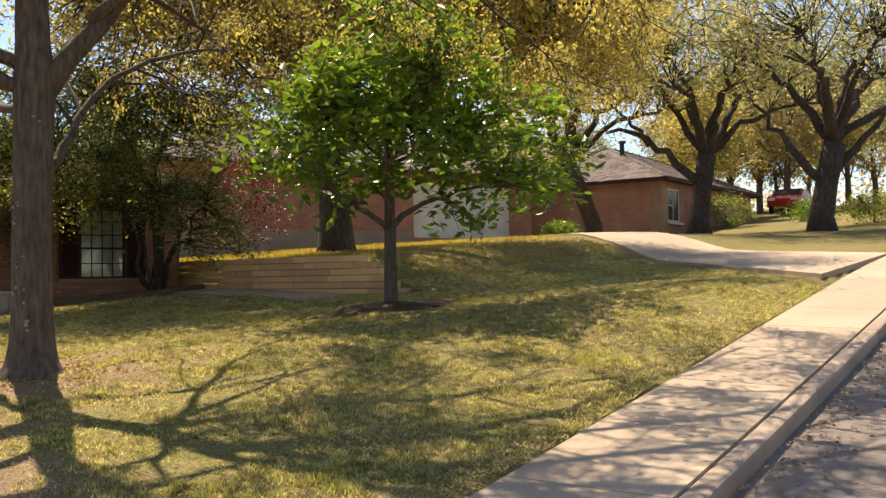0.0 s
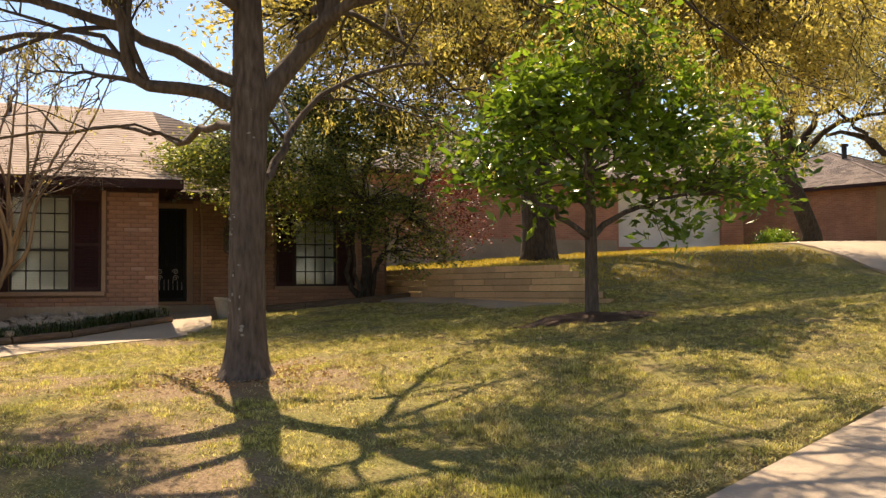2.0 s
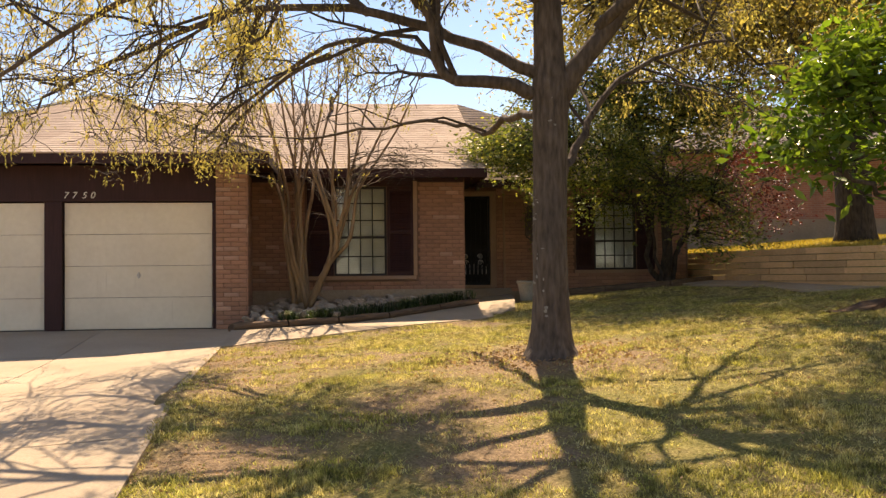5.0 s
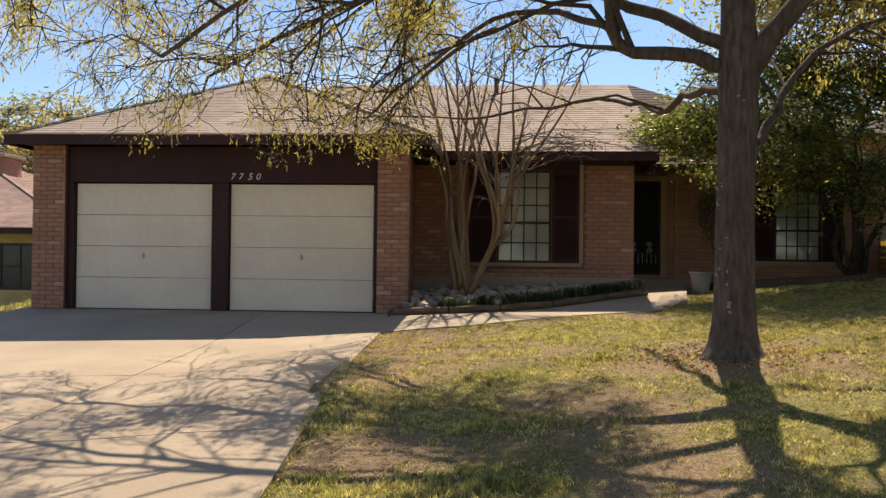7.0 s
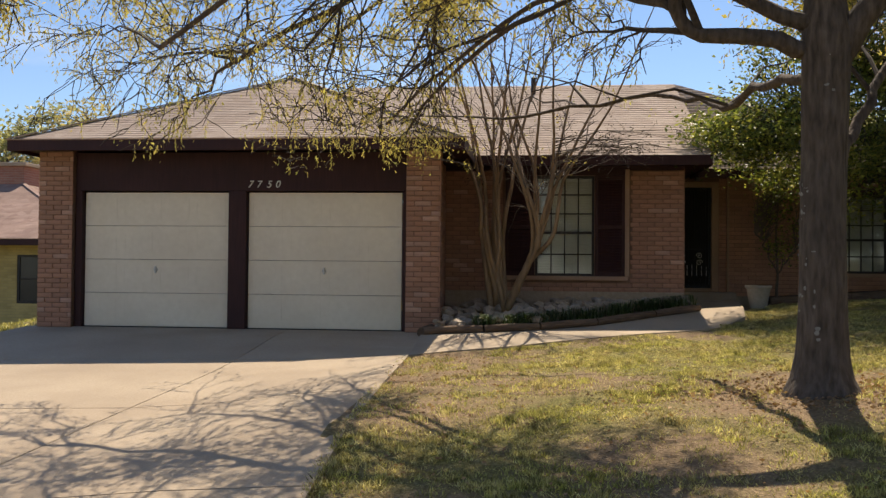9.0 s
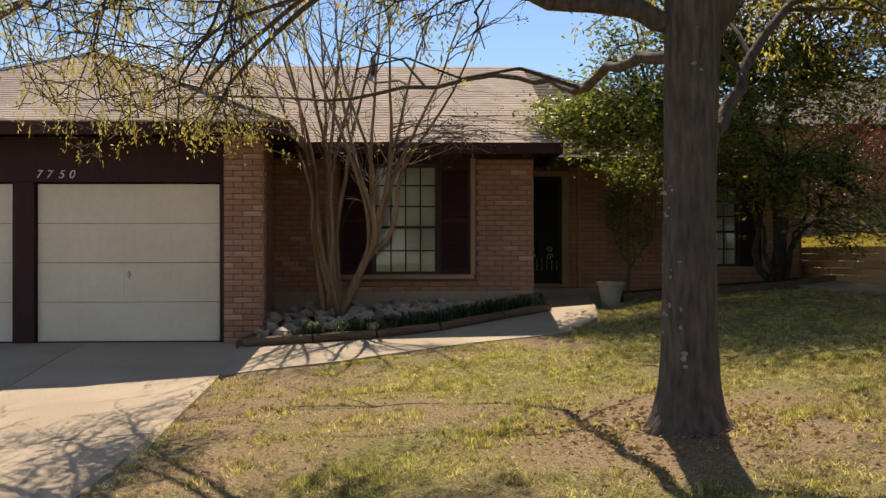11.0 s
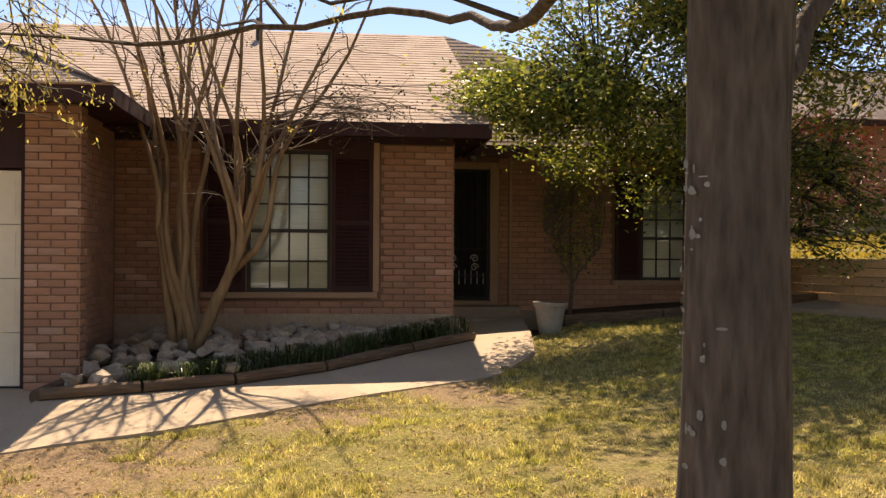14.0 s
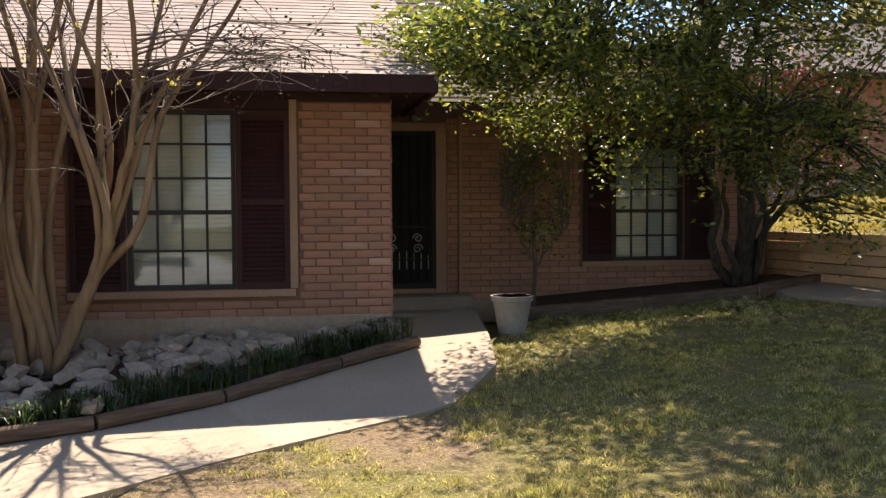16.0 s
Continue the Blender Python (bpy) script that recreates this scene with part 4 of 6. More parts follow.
def smoothed(pts, k=4):
    """A curve through the points (Catmull-Rom)."""
    P_ = [pts[0]] + list(pts) + [pts[-1]]
    out = []
    for i in range(1, len(P_) - 2):
        a, b, c_, d = P_[i - 1], P_[i], P_[i + 1], P_[i + 2]
        for j in range(k):
            t = j / k
            out.append(0.5 * ((2 * b) + (c_ - a) * t + (2 * a - 5 * b + 4 * c_ - d) * t * t + (3 * b - a - 3 * c_ + d) * t ** 3))
    return out + [pts[-1]]


def gnarled(me, amount, stretch=0.35, scale=9.0):
    """Ridges along a trunk."""
    for v in me.vertices:
        r = Vector((v.co.x, v.co.y, 0))
        if r.length > 0.01:
            k = noise.noise(Vector((v.co.x * scale, v.co.y * scale, v.co.z * scale * stretch * 0.35))) + 0.5 * noise.noise(Vector((v.co.x * 3, v.co.y * 3, v.co.z * 1.3)))
            v.co += r.normalized() * amount * k
    return me


# the front tree: bare grey limbs with hanging yellow catkins
def ramify(path, r0, level, rng, out, tips, droop):
    n = len(path) - 1
    out.append((path, taper(r0, max(0.004, r0 * 0.32), n)))
    if level == 0:
        tips.append(path)
        return
    L = sum((path[i + 1] - path[i]).length for i in range(n))
    count = {3: 9, 2: 7, 1: 5}[level]
    for k in range(count):
        t = rng.uniform(0.25, 1.0) if k else 1.0
        i = min(n - 1, int(t * n))
        p = path[i].lerp(path[i + 1], t * n - i)
        d = (path[i + 1] - path[i]).normalized()
        side = Vector(rng.normal(size=3))
        side = (side - d * side.dot(d)).normalized()
        nd = (d * rng.uniform(0.5, 1.1) + side * rng.uniform(0.5, 1.0) + Vector((0, 0, -droop if level < 3 else 0.1))).normalized()
        nl = L * rng.uniform(0.26, 0.5)
        end = p + nd * nl
        if end.z < 2.4:
            nd.z += 0.7
            nd.normalize()
            end = p + nd * nl
        if end.z < 2.3:
            continue
        ramify(bend(p, p + nd * nl, 0.06 * nl, rng, 5 if level > 1 else 4, 0.075), max(0.0055, r0 * 0.45 * (1 - 0.4 * t)), level - 1, rng, out, tips, droop)


def front_tree():
    rng = np.random.default_rng(11)
    loc = Vector((6.7, 4.42, land(6.7, 4.42) + 0.04))
    t = thing("tree", loc, "grey-barked street tree with bare limbs and hanging yellow catkins", "tree")
    t.scale = (1.0, 1.03, 0.95)
    tr = [(0, 0, -0.15, 0.34), (0, 0, 0.0, 0.28), (0, 0, 0.1, 0.235), (0, 0.0, 0.3, 0.20), (0, 0.0, 0.6, 0.184), (0.01, 0.0, 1.0, 0.176), (0.0, 0.01, 1.9, 0.168), (0.0, 0.02, 2.6, 0.178), (0.0, 0.03, 2.95, 0.19), (-0.02, 0.02, 3.3, 0.155), (-0.03, 0.0, 4.2, 0.135), (-0.02, 0.05, 5.2, 0.11), (0.05, 0.0, 6.4, 0.08), (0, 0.1, 8.0, 0.04)]
    zs = [-0.15 + 0.06 * i for i in range(60)] + [3.45 + 0.25 * i for i in range(19)]
    col = lambda k: [float(np.interp(z, [q[2] for q in tr], [q[k] for q in tr])) for z in zs]
    trunk = Builder().tube(list(zip(col(0), col(1), zs)), col(3), 40).mesh("trunk", True)
    part("trunk", gnarled(trunk, 0.013), M["bark"], t, "ridged grey trunk with pale lichen")
    V = Vector
    limbs = [
        ([V((0, -0.1, 2.85)), V((0.05, -0.5, 2.98)), V((0.1, -0.95, 3.0)), V((0.15, -1.12, 3.2)), V((0.2, -1.25, 3.7)), V((0.3, -1.6, 4.3)), V((0.4, -2.3, 4.9)), V((0.5, -3.2, 5.2))], 0.085, 3),
        ([V((0, -0.1, 3.1)), V((-0.15, -0.7, 3.42)), V((-0.35, -1.4, 3.75)), V((-0.7, -2.3, 4.0)), V((-1.1, -3.3, 4.0)), V((-1.5, -4.3, 3.7)), V((-1.8, -5.4, 3.2))], 0.075, 3),
        ([V((0, -0.05, 3.9)), V((0.1, -0.7, 4.2)), V((0.2, -1.5, 4.5)), V((0.1, -2.5, 4.5)), V((-0.1, -3.6, 4.2)), V((-0.3, -4.6, 3.7)), V((-0.5, -5.6, 3.1))], 0.07, 3),
        ([V((0.15, -1.12, 3.2)), V((-0.6, -1.6, 3.6)), V((-1.4, -2.3, 3.7)), V((-2.1, -3.1, 3.3)), V((-2.7, -3.9, 2.7))], 0.045, 2),
        ([V((-0.5, -1.8, 3.9)), V((-1.2, -2.3, 4.4)), V((-2.0, -3.0, 4.6)), V((-2.7, -3.8, 4.3)), V((-3.2, -4.8, 3.7))], 0.05, 3),
        ([V((0.2, -1.5, 4.5)), V((0.9, -2.3, 4.6)), V((1.4, -3.3, 4.4)), V((1.7, -4.4, 3.9)), V((1.8, -5.2, 3.4))], 0.05, 3),
        ([V((0.3, -1.6, 4.3)), V((-0.2, -2.6, 4.9)), V((-0.6, -3.8, 5.0)), V((-0.8, -5.0, 4.6)), V((-0.9, -6.0, 4.0))], 0.05, 3),
        ([V((-0.1, 0.9, 4.0)), V((-1.0, 1.3, 4.3)), V((-2.0, 2.0, 4.5)), V((-3.0, 2.9, 4.4)), V((-3.8, 3.8, 4.1))], 0.05, 3),
        ([V((0, 0.08, 2.8)), V((0.1, 0.4, 3.3)), V((0.15, 0.75, 3.8)), V((0.3, 0.9, 4.5)), V((0.4, 1.2, 5.2)), V((0.6, 1.7, 6.2))], 0.125, 3),
        ([V((0.05, 0.55, 3.5)), V((-0.1, 0.95, 4.0)), V((-0.2, 1.6, 4.35)), V((-0.2, 2.5, 4.7)), V((0.1, 3.4, 4.8)), V((0.5, 4.4, 4.7))], 0.085, 3),
        ([V((0, 0.13, 1.9)), V((-0.15, 0.32, 2.3)), V((-0.35, 0.55, 2.75)), V((-0.55, 0.9, 3.15)), V((-0.7, 1.5, 3.5)), V((-0.8, 2.2, 3.7))], 0.055, 2),
        ([V((-0.04, -0.08, 2.61)), V((-0.70, -0.14, 2.76)), V((-1.51, -0.23, 2.85)), V((-2.30, -0.36, 2.78)), V((-3.00, -0.48, 2.99)), V((-3.45, -0.99, 3.11)), V((-3.70, -1.86, 3.05)), V((-3.80, -2.64, 2.91))], 0.055, 1),
        ([V((-1.50, -2.25, 3.66)), V((-2.40, -3.03, 3.35)), V((-3.20, -3.56, 2.98)), V((-3.75, -3.85, 2.66))], 0.032, 2),
        ([V((0, 0, 4.6)), V((0.5, 0.3, 5.2)), V((1.2, 0.2, 5.8)), V((2.0, 0.4, 6.2)), V((3.0, 0.3, 6.2))], 0.07, 3),
        ([V((0, 0, 5.2)), V((-0.6, -0.5, 5.8)), V((-1.4, -1.0, 6.3)), V((-2.4, -1.3, 6.6))], 0.065, 3),
        ([V((0, 0.05, 5.5)), V((-0.4, 0.7, 6.1)), V((-0.9, 1.5, 6.7)), V((-1.5, 2.3, 7.0))], 0.06, 3),
        ([V((0.1, -0.05, 5.0)), V((0.8, -0.9, 5.4)), V((1.7, -1.8, 5.7)), V((2.5, -2.9, 5.6)), V((3.2, -3.9, 5.0))], 0.06, 3),
        ([V((0.1, 0.5, 3.6)), V((0.7, 1.1, 4.1)), V((1.5, 1.8, 4.6)), V((2.4, 2.4, 5.0)), V((3.4, 3.0, 5.1))], 0.07, 3),
        ([V((0.3, 0.9, 4.5)), V((0.5, 1.9, 4.9)), V((0.9, 3.0, 5.2)), V((1.5, 4.2, 5.2)), V((2.0, 5.3, 4.9))], 0.065, 3),
        ([V((0, 0, 4.2)), V((0.9, 0.3, 4.8)), V((2.0, 0.5, 5.2)), V((3.2, 0.9, 5.4)), V((4.4, 1.0, 5.2))], 0.065, 3),
        ([V((-0.1, 0.7, 4.0)), V((-0.9, 1.4, 4.6)), V((-1.7, 2.3, 5.1)), V((-2.2, 3.3, 5.4))], 0.055, 3),
        ([V((0.4, 1.2, 5.2)), V((1.2, 2.2, 5.7)), V((2.1, 3.3, 6.1)), V((3.0, 4.5, 6.2)), V((3.8, 5.6, 6.0))], 0.06, 3),
        ([V((0.1, 0.9, 4.6)), V((0.2, 2.2, 5.4)), V((0.1, 3.6, 5.8)), V((-0.1, 5.0, 5.9)), V((-0.3, 6.4, 5.6))], 0.06, 3),
        ([V((0.6, 1.7, 5.6)), V((1.0, 3.0, 6.0)), V((1.6, 4.6, 6.2)), V((2.2, 6.2, 6.0))], 0.06, 3),
        ([V((0.2, -1.3, 3.8)), V((1.0, -2.0, 4.4)), V((2.0, -2.6, 4.8)), V((3.2, -3.0, 4.9))], 0.05, 3),
    ]
    tips = []
    fine = Builder()
    for path, r, lev in limbs:
        out = []
        ramify([q + Vector(rng.normal(size=3) * 0.018) for q in smoothed(path, 3)], r, lev, rng, out, tips, 0.12)
        main, rr = out[0]
        part("limb", Builder().tube(main, rr, 9), M["bark"], t, smooth=True)
        for p, q in out[1:]:
            fine.tube(p, q, 4 if q[0] < 0.02 else 6, False)
    part("branchwork", fine, M["darktwig"], t, "fine dark bare twigs")
    cs, upper, cats = [], [], []
    for p in tips:
        if rng.uniform() < 0.2 or min(q.z for q in p) < 2.3:
            continue
        for q in p[1:]:
            high = smooth_step(3.7, 4.6, q.z)
            if q.x < -1.2 and q.z < 3.3 and rng.uniform() < 0.55:
                continue
            # Gaps among the mostly unseen upper leaves are set to shape the shade below.
            gap = noise.noise(Vector((q.x * 1.1, q.y * 1.1, q.z * 0.5)))
            if high > 0.3 and gap < (-0.35 if q.x < -1.2 and q.y < 1.0 else -0.2 if q.y > 4.3 else 0.02):
                continue
            if rng.uniform() < 0.66 + 0.24 * high:
                m = int(rng.integers(6, 13) * (1 + 0.4 * high))
                (upper if high > 0.3 else cs).append(np.array(tuple(q)) + rng.normal(size=(m, 3)) * (0.07 + 0.06 * high))
            if rng.uniform() < 0.4:
                m = rng.integers(4, 10)
                c = np.array(tuple(q)) + rng.normal(size=(1, 3)) * 0.05
                cats.append(c - np.array([[0, 0, 0.022]]) * np.arange(m)[:, None])
    spray = np.array([-3.75, -3.9, 2.6])
    for k in range(26):
        cs.append(spray + rng.normal(size=3) * np.array([0.25, 0.33, 0.12]) + rng.normal(size=(22, 3)) * 0.06)
    part("crown", leaf_mesh("crown", np.concatenate(cs), 0.046, rng, 1.3, 0.32), M["catkin"], t, "sparse yellow-green young leaves")
    # Larger leaves, mostly out of view, added to cast dappled shade.
    part("crown", leaf_mesh("crown", np.concatenate(upper), 0.074, rng, 0.9, 0.4), M["catkin"], t, "denser yellow-green leaves of the upper crown")
    part("blossom", leaf_mesh("catkins", np.concatenate(cats), 0.05, rng, 2.5, 0.3), M["catkin"], t, "hanging yellow catkins")
    moss = []
    for k in range(110):
        p = tips[rng.integers(len(tips))]
        q = p[rng.integers(0, len(p) - 1)]
        if q.z > 2.6:
            moss.append(np.array(tuple(q)) + rng.normal(size=(26, 3)) * 0.032)
    part("moss", leaf_mesh("moss", np.concatenate(moss), 0.055, rng, 0.0, 0.16), M["seed"], t, "dark balls of moss on the twigs")
    lichen = Builder()
    spots = [(rng.uniform(0.3, 2.8), rng.uniform(0, 6.283)) for k in range(26)]
    for k in range(150):
        z, a = (v + rng.normal() * 0.13 for v in spots[k % 26])
        rr = float(np.interp(z, [q[2] for q in tr], [q[3] for q in tr])) + 0.009
        h, wd = rng.uniform(0.004, 0.024), rng.uniform(0.012, 0.06)
        vs = []
        for i in range(7):
            b = 6.283 * i / 7
            vs.append((rr * math.cos(a + wd * 2.2 * math.cos(b)), rr * math.sin(a + wd * 2.2 * math.cos(b)), z + h * math.sin(b) * rng.uniform(0.6, 1.2)))
        lichen.add(vs, [tuple(range(7))])
    tagged(part("lichen", lichen, M["lichen"], t, "pale lichen spots"), kind="stuff")


front_tree()

# young magnolia with large glossy leaves
def magnolia():
    x, y = 4.55, 9.72
    crown_tree("magnolia", (x, y, land(x, y)), [(0, 0, -0.1, 0.13), (0, 0, 0.15, 0.10), (-0.02, 0.01, 0.7, 0.09), (0.0, 0.0, 1.15, 0.085), (0.02, -0.02, 2.0, 0.06), (0.0, 0.0, 3.6, 0.025)],
               [(3, (0.1, -1.5, 1.9), 0.045, 0.1), (3, (0.3, 1.6, 1.8), 0.05, 0.15), (3, (-0.9, 0.5, 2.2), 0.04, 0.1), (3, (0.9, -0.6, 2.1), 0.04, 0.1), (4, (0.1, -1.3, 2.9), 0.03, 0.1), (4, (-0.2, 1.4, 2.8), 0.03, 0.1), (4, (0.8, 0.3, 3.2), 0.03, 0.1)],
               [(0, -0.3, 2.3, 1.2, 1.7, 0.75), (0.1, -0.5, 3.0, 1.0, 1.1, 0.6), (0, 0.2, 3.3, 0.9, 0.9, 0.7), (0, -0.05, 4.0, 0.5, 0.5, 0.5), (0.2, 1.6, 2.5, 0.8, 0.9, 0.6), (0.2, 2.3, 1.9, 0.8, 0.8, 0.3), (0.1, -1.7, 2.0, 0.8, 0.7, 0.4), (0.3, 1.2, 1.35, 0.5, 0.5, 0.3), (0.0, 0.3, 3.5, 1.2, 1.5, 0.7), (0.0, 0.3, 4.2, 0.8, 0.9, 0.5), (0.1, 2.2, 3.0, 0.9, 1.1, 0.6), (0.0, -1.5, 2.7, 0.9, 0.8, 0.6), (0.1, 3.0, 2.2, 0.7, 0.8, 0.45)],
               360, 16, 0.215, M["bark"], M["magnolia"], "young magnolia with large glossy green leaves in a mulch ring", "tree", 3, 0.2, 0.1, 0.36, twig_r=0.008)


magnolia()


def mulch_ring(x, y, r, label, seed):
    rg = random.Random(seed)
    pts = [(x + r * rg.uniform(0.65, 1.2) * math.cos(a * 6.283 / 16), y + 1.15 * r * rg.uniform(0.65, 1.2) * math.sin(a * 6.283 / 16)) for a in range(16)]
    solid("mulch", draped(pts, lambda px, py: land(px, py) + 0.012 + 0.13 * max(0, 1 - math.hypot(px - x, py - y) / r) + 0.07 * noise.noise(Vector((px * 6, py * 6, 2.0))), 0.07, 0.3), M["mulch"], label, "mulch", kind="stuff")


mulch_ring(4.55, 9.72, 0.95, "dark mulch ring round the magnolia", 2)

# evergreen shrub-tree by the wing wall
sx, sy = -3.55, 8.95
crown_tree("evergreen_shrub", (sx, sy, land(sx, sy)), [(0, 0, -0.1, 0.16), (0, 0, 0.2, 0.13), (0.05, 0.05, 0.7, 0.11), (0.1, 0.0, 1.3, 0.10), (0.2, -0.2, 2.2, 0.07)],
           [((0, -0.1, 0.1), (0.5, -1.0, 2.2), 0.07, 0.1), ((0, 0.12, 0.1), (0.7, 0.8, 1.9), 0.06, 0.1), ((0.1, 0, 0.1), (1.2, -0.3, 2.0), 0.06, 0.1), (4, (0.9, -2.4, 2.7), 0.05, 0.3), (4, (1.1, -1.2, 3.6), 0.05, 0.1), (4, (0.4, 0.3, 3.9), 0.05, 0.1), ((0.0, 0.15, 0.1), (0.2, 0.5, 1.8), 0.06, 0.0), ((0.1, -0.15, 0.05), (0.3, -0.4, 1.7), 0.05, 0.0)],
           [(0.9, -1.6, 3.1, 1.3, 1.9, 1.15), (0.8, -0.1, 2.9, 1.2, 1.2, 1.3), (1.0, -2.9, 2.45, 0.8, 0.9, 0.55), (1.9, -3.2, 2.7, 0.75, 0.75, 0.45), (1.6, -1.8, 3.0, 0.9, 1.2, 0.9), (0.9, 0.6, 1.55, 0.9, 1.1, 0.75), (0.8, -0.9, 1.85, 0.8, 1.5, 0.7), (0.9, 1.0, 1.0, 0.6, 0.8, 0.5), (1.5, -2.0, 3.9, 1.0, 1.5, 0.8), (1.0, -0.6, 4.1, 1.1, 1.2, 0.6), (1.6, -3.4, 3.1, 0.8, 0.8, 0.6), (2.2, -3.7, 2.6, 0.7, 0.6, 0.35)] + [(1.75, -3.7, 2.62, 0.75, 0.7, 0.4)] * 6 + [(0.8, 0.9, 3.5, 1.1, 1.0, 0.9)],
           760, 40, 0.086, M["oakbark"], M["shrubleaf"], "dense dark evergreen shrub-tree against the house wall", "shrub", 8, 0.22, 0.15, 0.45)

# slim climbing shrub behind the pot
crown_tree("climbing_shrub", (-3.6, 6.35, land(-3.6, 6.35)), [(0, 0, -0.05, 0.03), (0.02, 0.03, 0.5, 0.025), (0, 0, 1.2, 0.02), (0.05, 0.05, 2.2, 0.012)], [(1, (0.1, -0.4, 1.3), 0.012, 0.05), (1, (0.1, 0.4, 1.0), 0.012, 0.05)],
           [(0.05, 0.05, 1.5, 0.25, 0.36, 0.9), (0.1, 0.1, 2.2, 0.35, 0.5, 0.35)], 150, 13, 0.065, M["twig"], M["shrubleaf"], "slim leafy climbing shrub behind the plant pot", "shrub", 21, 0.1, 0.2, 0.5, twig_r=0.005)

# big live oak on the upper lawn, leaning oak, far live oaks
ox, oy = -6.2, 14.6
crown_tree("live_oak", (ox, oy, land(ox, oy)), [(0, 0, -0.2, 0.62), (0, 0, 0.15, 0.50), (0, -0.02, 0.8, 0.43), (-0.05, -0.05, 1.8, 0.42), (-0.1, -0.1, 2.6, 0.44)],
           [(4, (0.6, -3.2, 6.2), 0.26, 0.5), (4, (1.5, -1.0, 6.5), 0.22, 0.4), (4, (0.5, 3.5, 6.0), 0.24, 0.5), (4, (3.2, 2.2, 5.6), 0.2, 0.5), (4, (-2.5, 0.5, 7.0), 0.2, 0.3), (4, (4.0, -1.5, 5.5), 0.2, 0.6), (4, (2.0, 6.0, 5.8), 0.18, 0.6), (4, (6.2, 3.6, 5.6), 0.17, 0.7), (4, (7.0, 0.6, 6.0), 0.15, 0.7), (4, (1.0, -6.0, 6.0), 0.18, 0.8), (4, (4.2, -5.0, 5.6), 0.16, 0.8), (4, (5.5, -3.5, 5.4), 0.14, 0.8), (4, (4.4, -7.2, 4.7), 0.13, 1.0)],
           [(1.0, 0.0, 7.0, 4.5, 5.5, 2.2), (2.5, 4.5, 6.0, 3.0, 3.5, 1.8), (2.0, -4.5, 6.2, 3.0, 3.5, 1.6), (4.0, 1.0, 5.6, 2.6, 3.6, 1.2), (3.0, 5.0, 4.6, 2.0, 2.6, 0.9), (4.3, -5.2, 4.9, 2.4, 2.8, 1.3), (5.8, -3.0, 5.0, 2.2, 2.6, 1.1), (2.2, -5.8, 4.2, 2.2, 2.0, 1.2), (4.6, -7.4, 4.6, 2.4, 1.9, 1.1), (5.6, 3.5, 5.6, 2.4, 3.0, 1.2), (6.8, 0.5, 6.0, 2.2, 2.6, 1.1), (2.7, -3.9, 3.1, 2.0, 1.7, 0.8), (3.6, -2.6, 3.6, 1.8, 1.6, 0.7)],
           2400, 40, 0.14, M["oakbark"], M["oakleaf"], "large old live oak with heavy dark limbs and olive-yellow leaves", "tree", 31, 0.42, 0.5, 0.4, twig_r=0.02)


def far_oak(x, y, z, seed, trunk_r, lean, h, mat_, label, spread=5.5, arms=()):
    lx, ly = lean
    return crown_tree("live_oak", (x, y, z), [(0, 0, -0.3, trunk_r * 1.4), (0, 0, 0.3, trunk_r * 1.05), (lx * 0.4, ly * 0.4, 1.4, trunk_r * 0.95), (lx, ly, 2.8, trunk_r)],
                      [(3, (lx + 2.2, ly - 4.2, 4.6), trunk_r * 0.6, 0.7), (3, (lx - 0.5, ly + 3.8, 5.6), trunk_r * 0.6, 0.6), (3, (lx + 0.6, ly + 0.8, 6.5), trunk_r * 0.6, 0.2), (3, (lx + 2.5, ly - 1.2, 5.8), trunk_r * 0.5, 0.4), (3, (lx - 2.5, ly - 1.0, 6.0), trunk_r * 0.5, 0.4), (3, (lx + 1.5, ly + 5.0, 5.0), trunk_r * 0.45, 0.5), (3, (lx + 1.0, ly - 3.0, 6.0), trunk_r * 0.45, 0.5), *arms],
                      [(lx, ly, h, spread * 0.85, spread, 2.0), (lx + 1.5, ly + 3.0, h - 0.8, spread * 0.6, spread * 0.6, 1.5), (lx + 1.5, ly - 3.4, h - 0.9, spread * 0.6, spread * 0.6, 1.4)],
                      310, 30, 0.18, M["oakbark"], mat_, label, "tree", seed, 0.5, 0.3, 0.45, "live oaks up the street", 0.02)


far_oak(-9.0, 31.9, 2.65, 41, 0.36, (0.2, 0.3), 7.0, M["greyleaf"], "live oak with a dark forked trunk and grey-green crown", arms=[((0.05, 0.05, 1.7), (-2.0, -2.9, 3.7), 0.2, 0.55), ((-1.1, -1.5, 3.2), (-1.9, -3.4, 5.2), 0.1, 0.1)])
far_oak(-4.0, 32.4, 2.5, 42, 0.40, (0.3, 0.4), 7.2, M["greyleaf"], "broad live oak with spreading dark limbs and grey-green crown", 6.0, [((0.1, 0.1, 1.5), (-1.3, -1.8, 4.2), 0.2, -0.2), ((0.1, 0.1, 1.6), (1.4, 2.2, 4.0), 0.22, -0.1)])
far_oak(-13.1, 30.2, 2.6, 43, 0.34, (0.5, -1.8), 6.6, M["oakleaf"], "leaning live oak with an olive-yellow crown", 5.0)


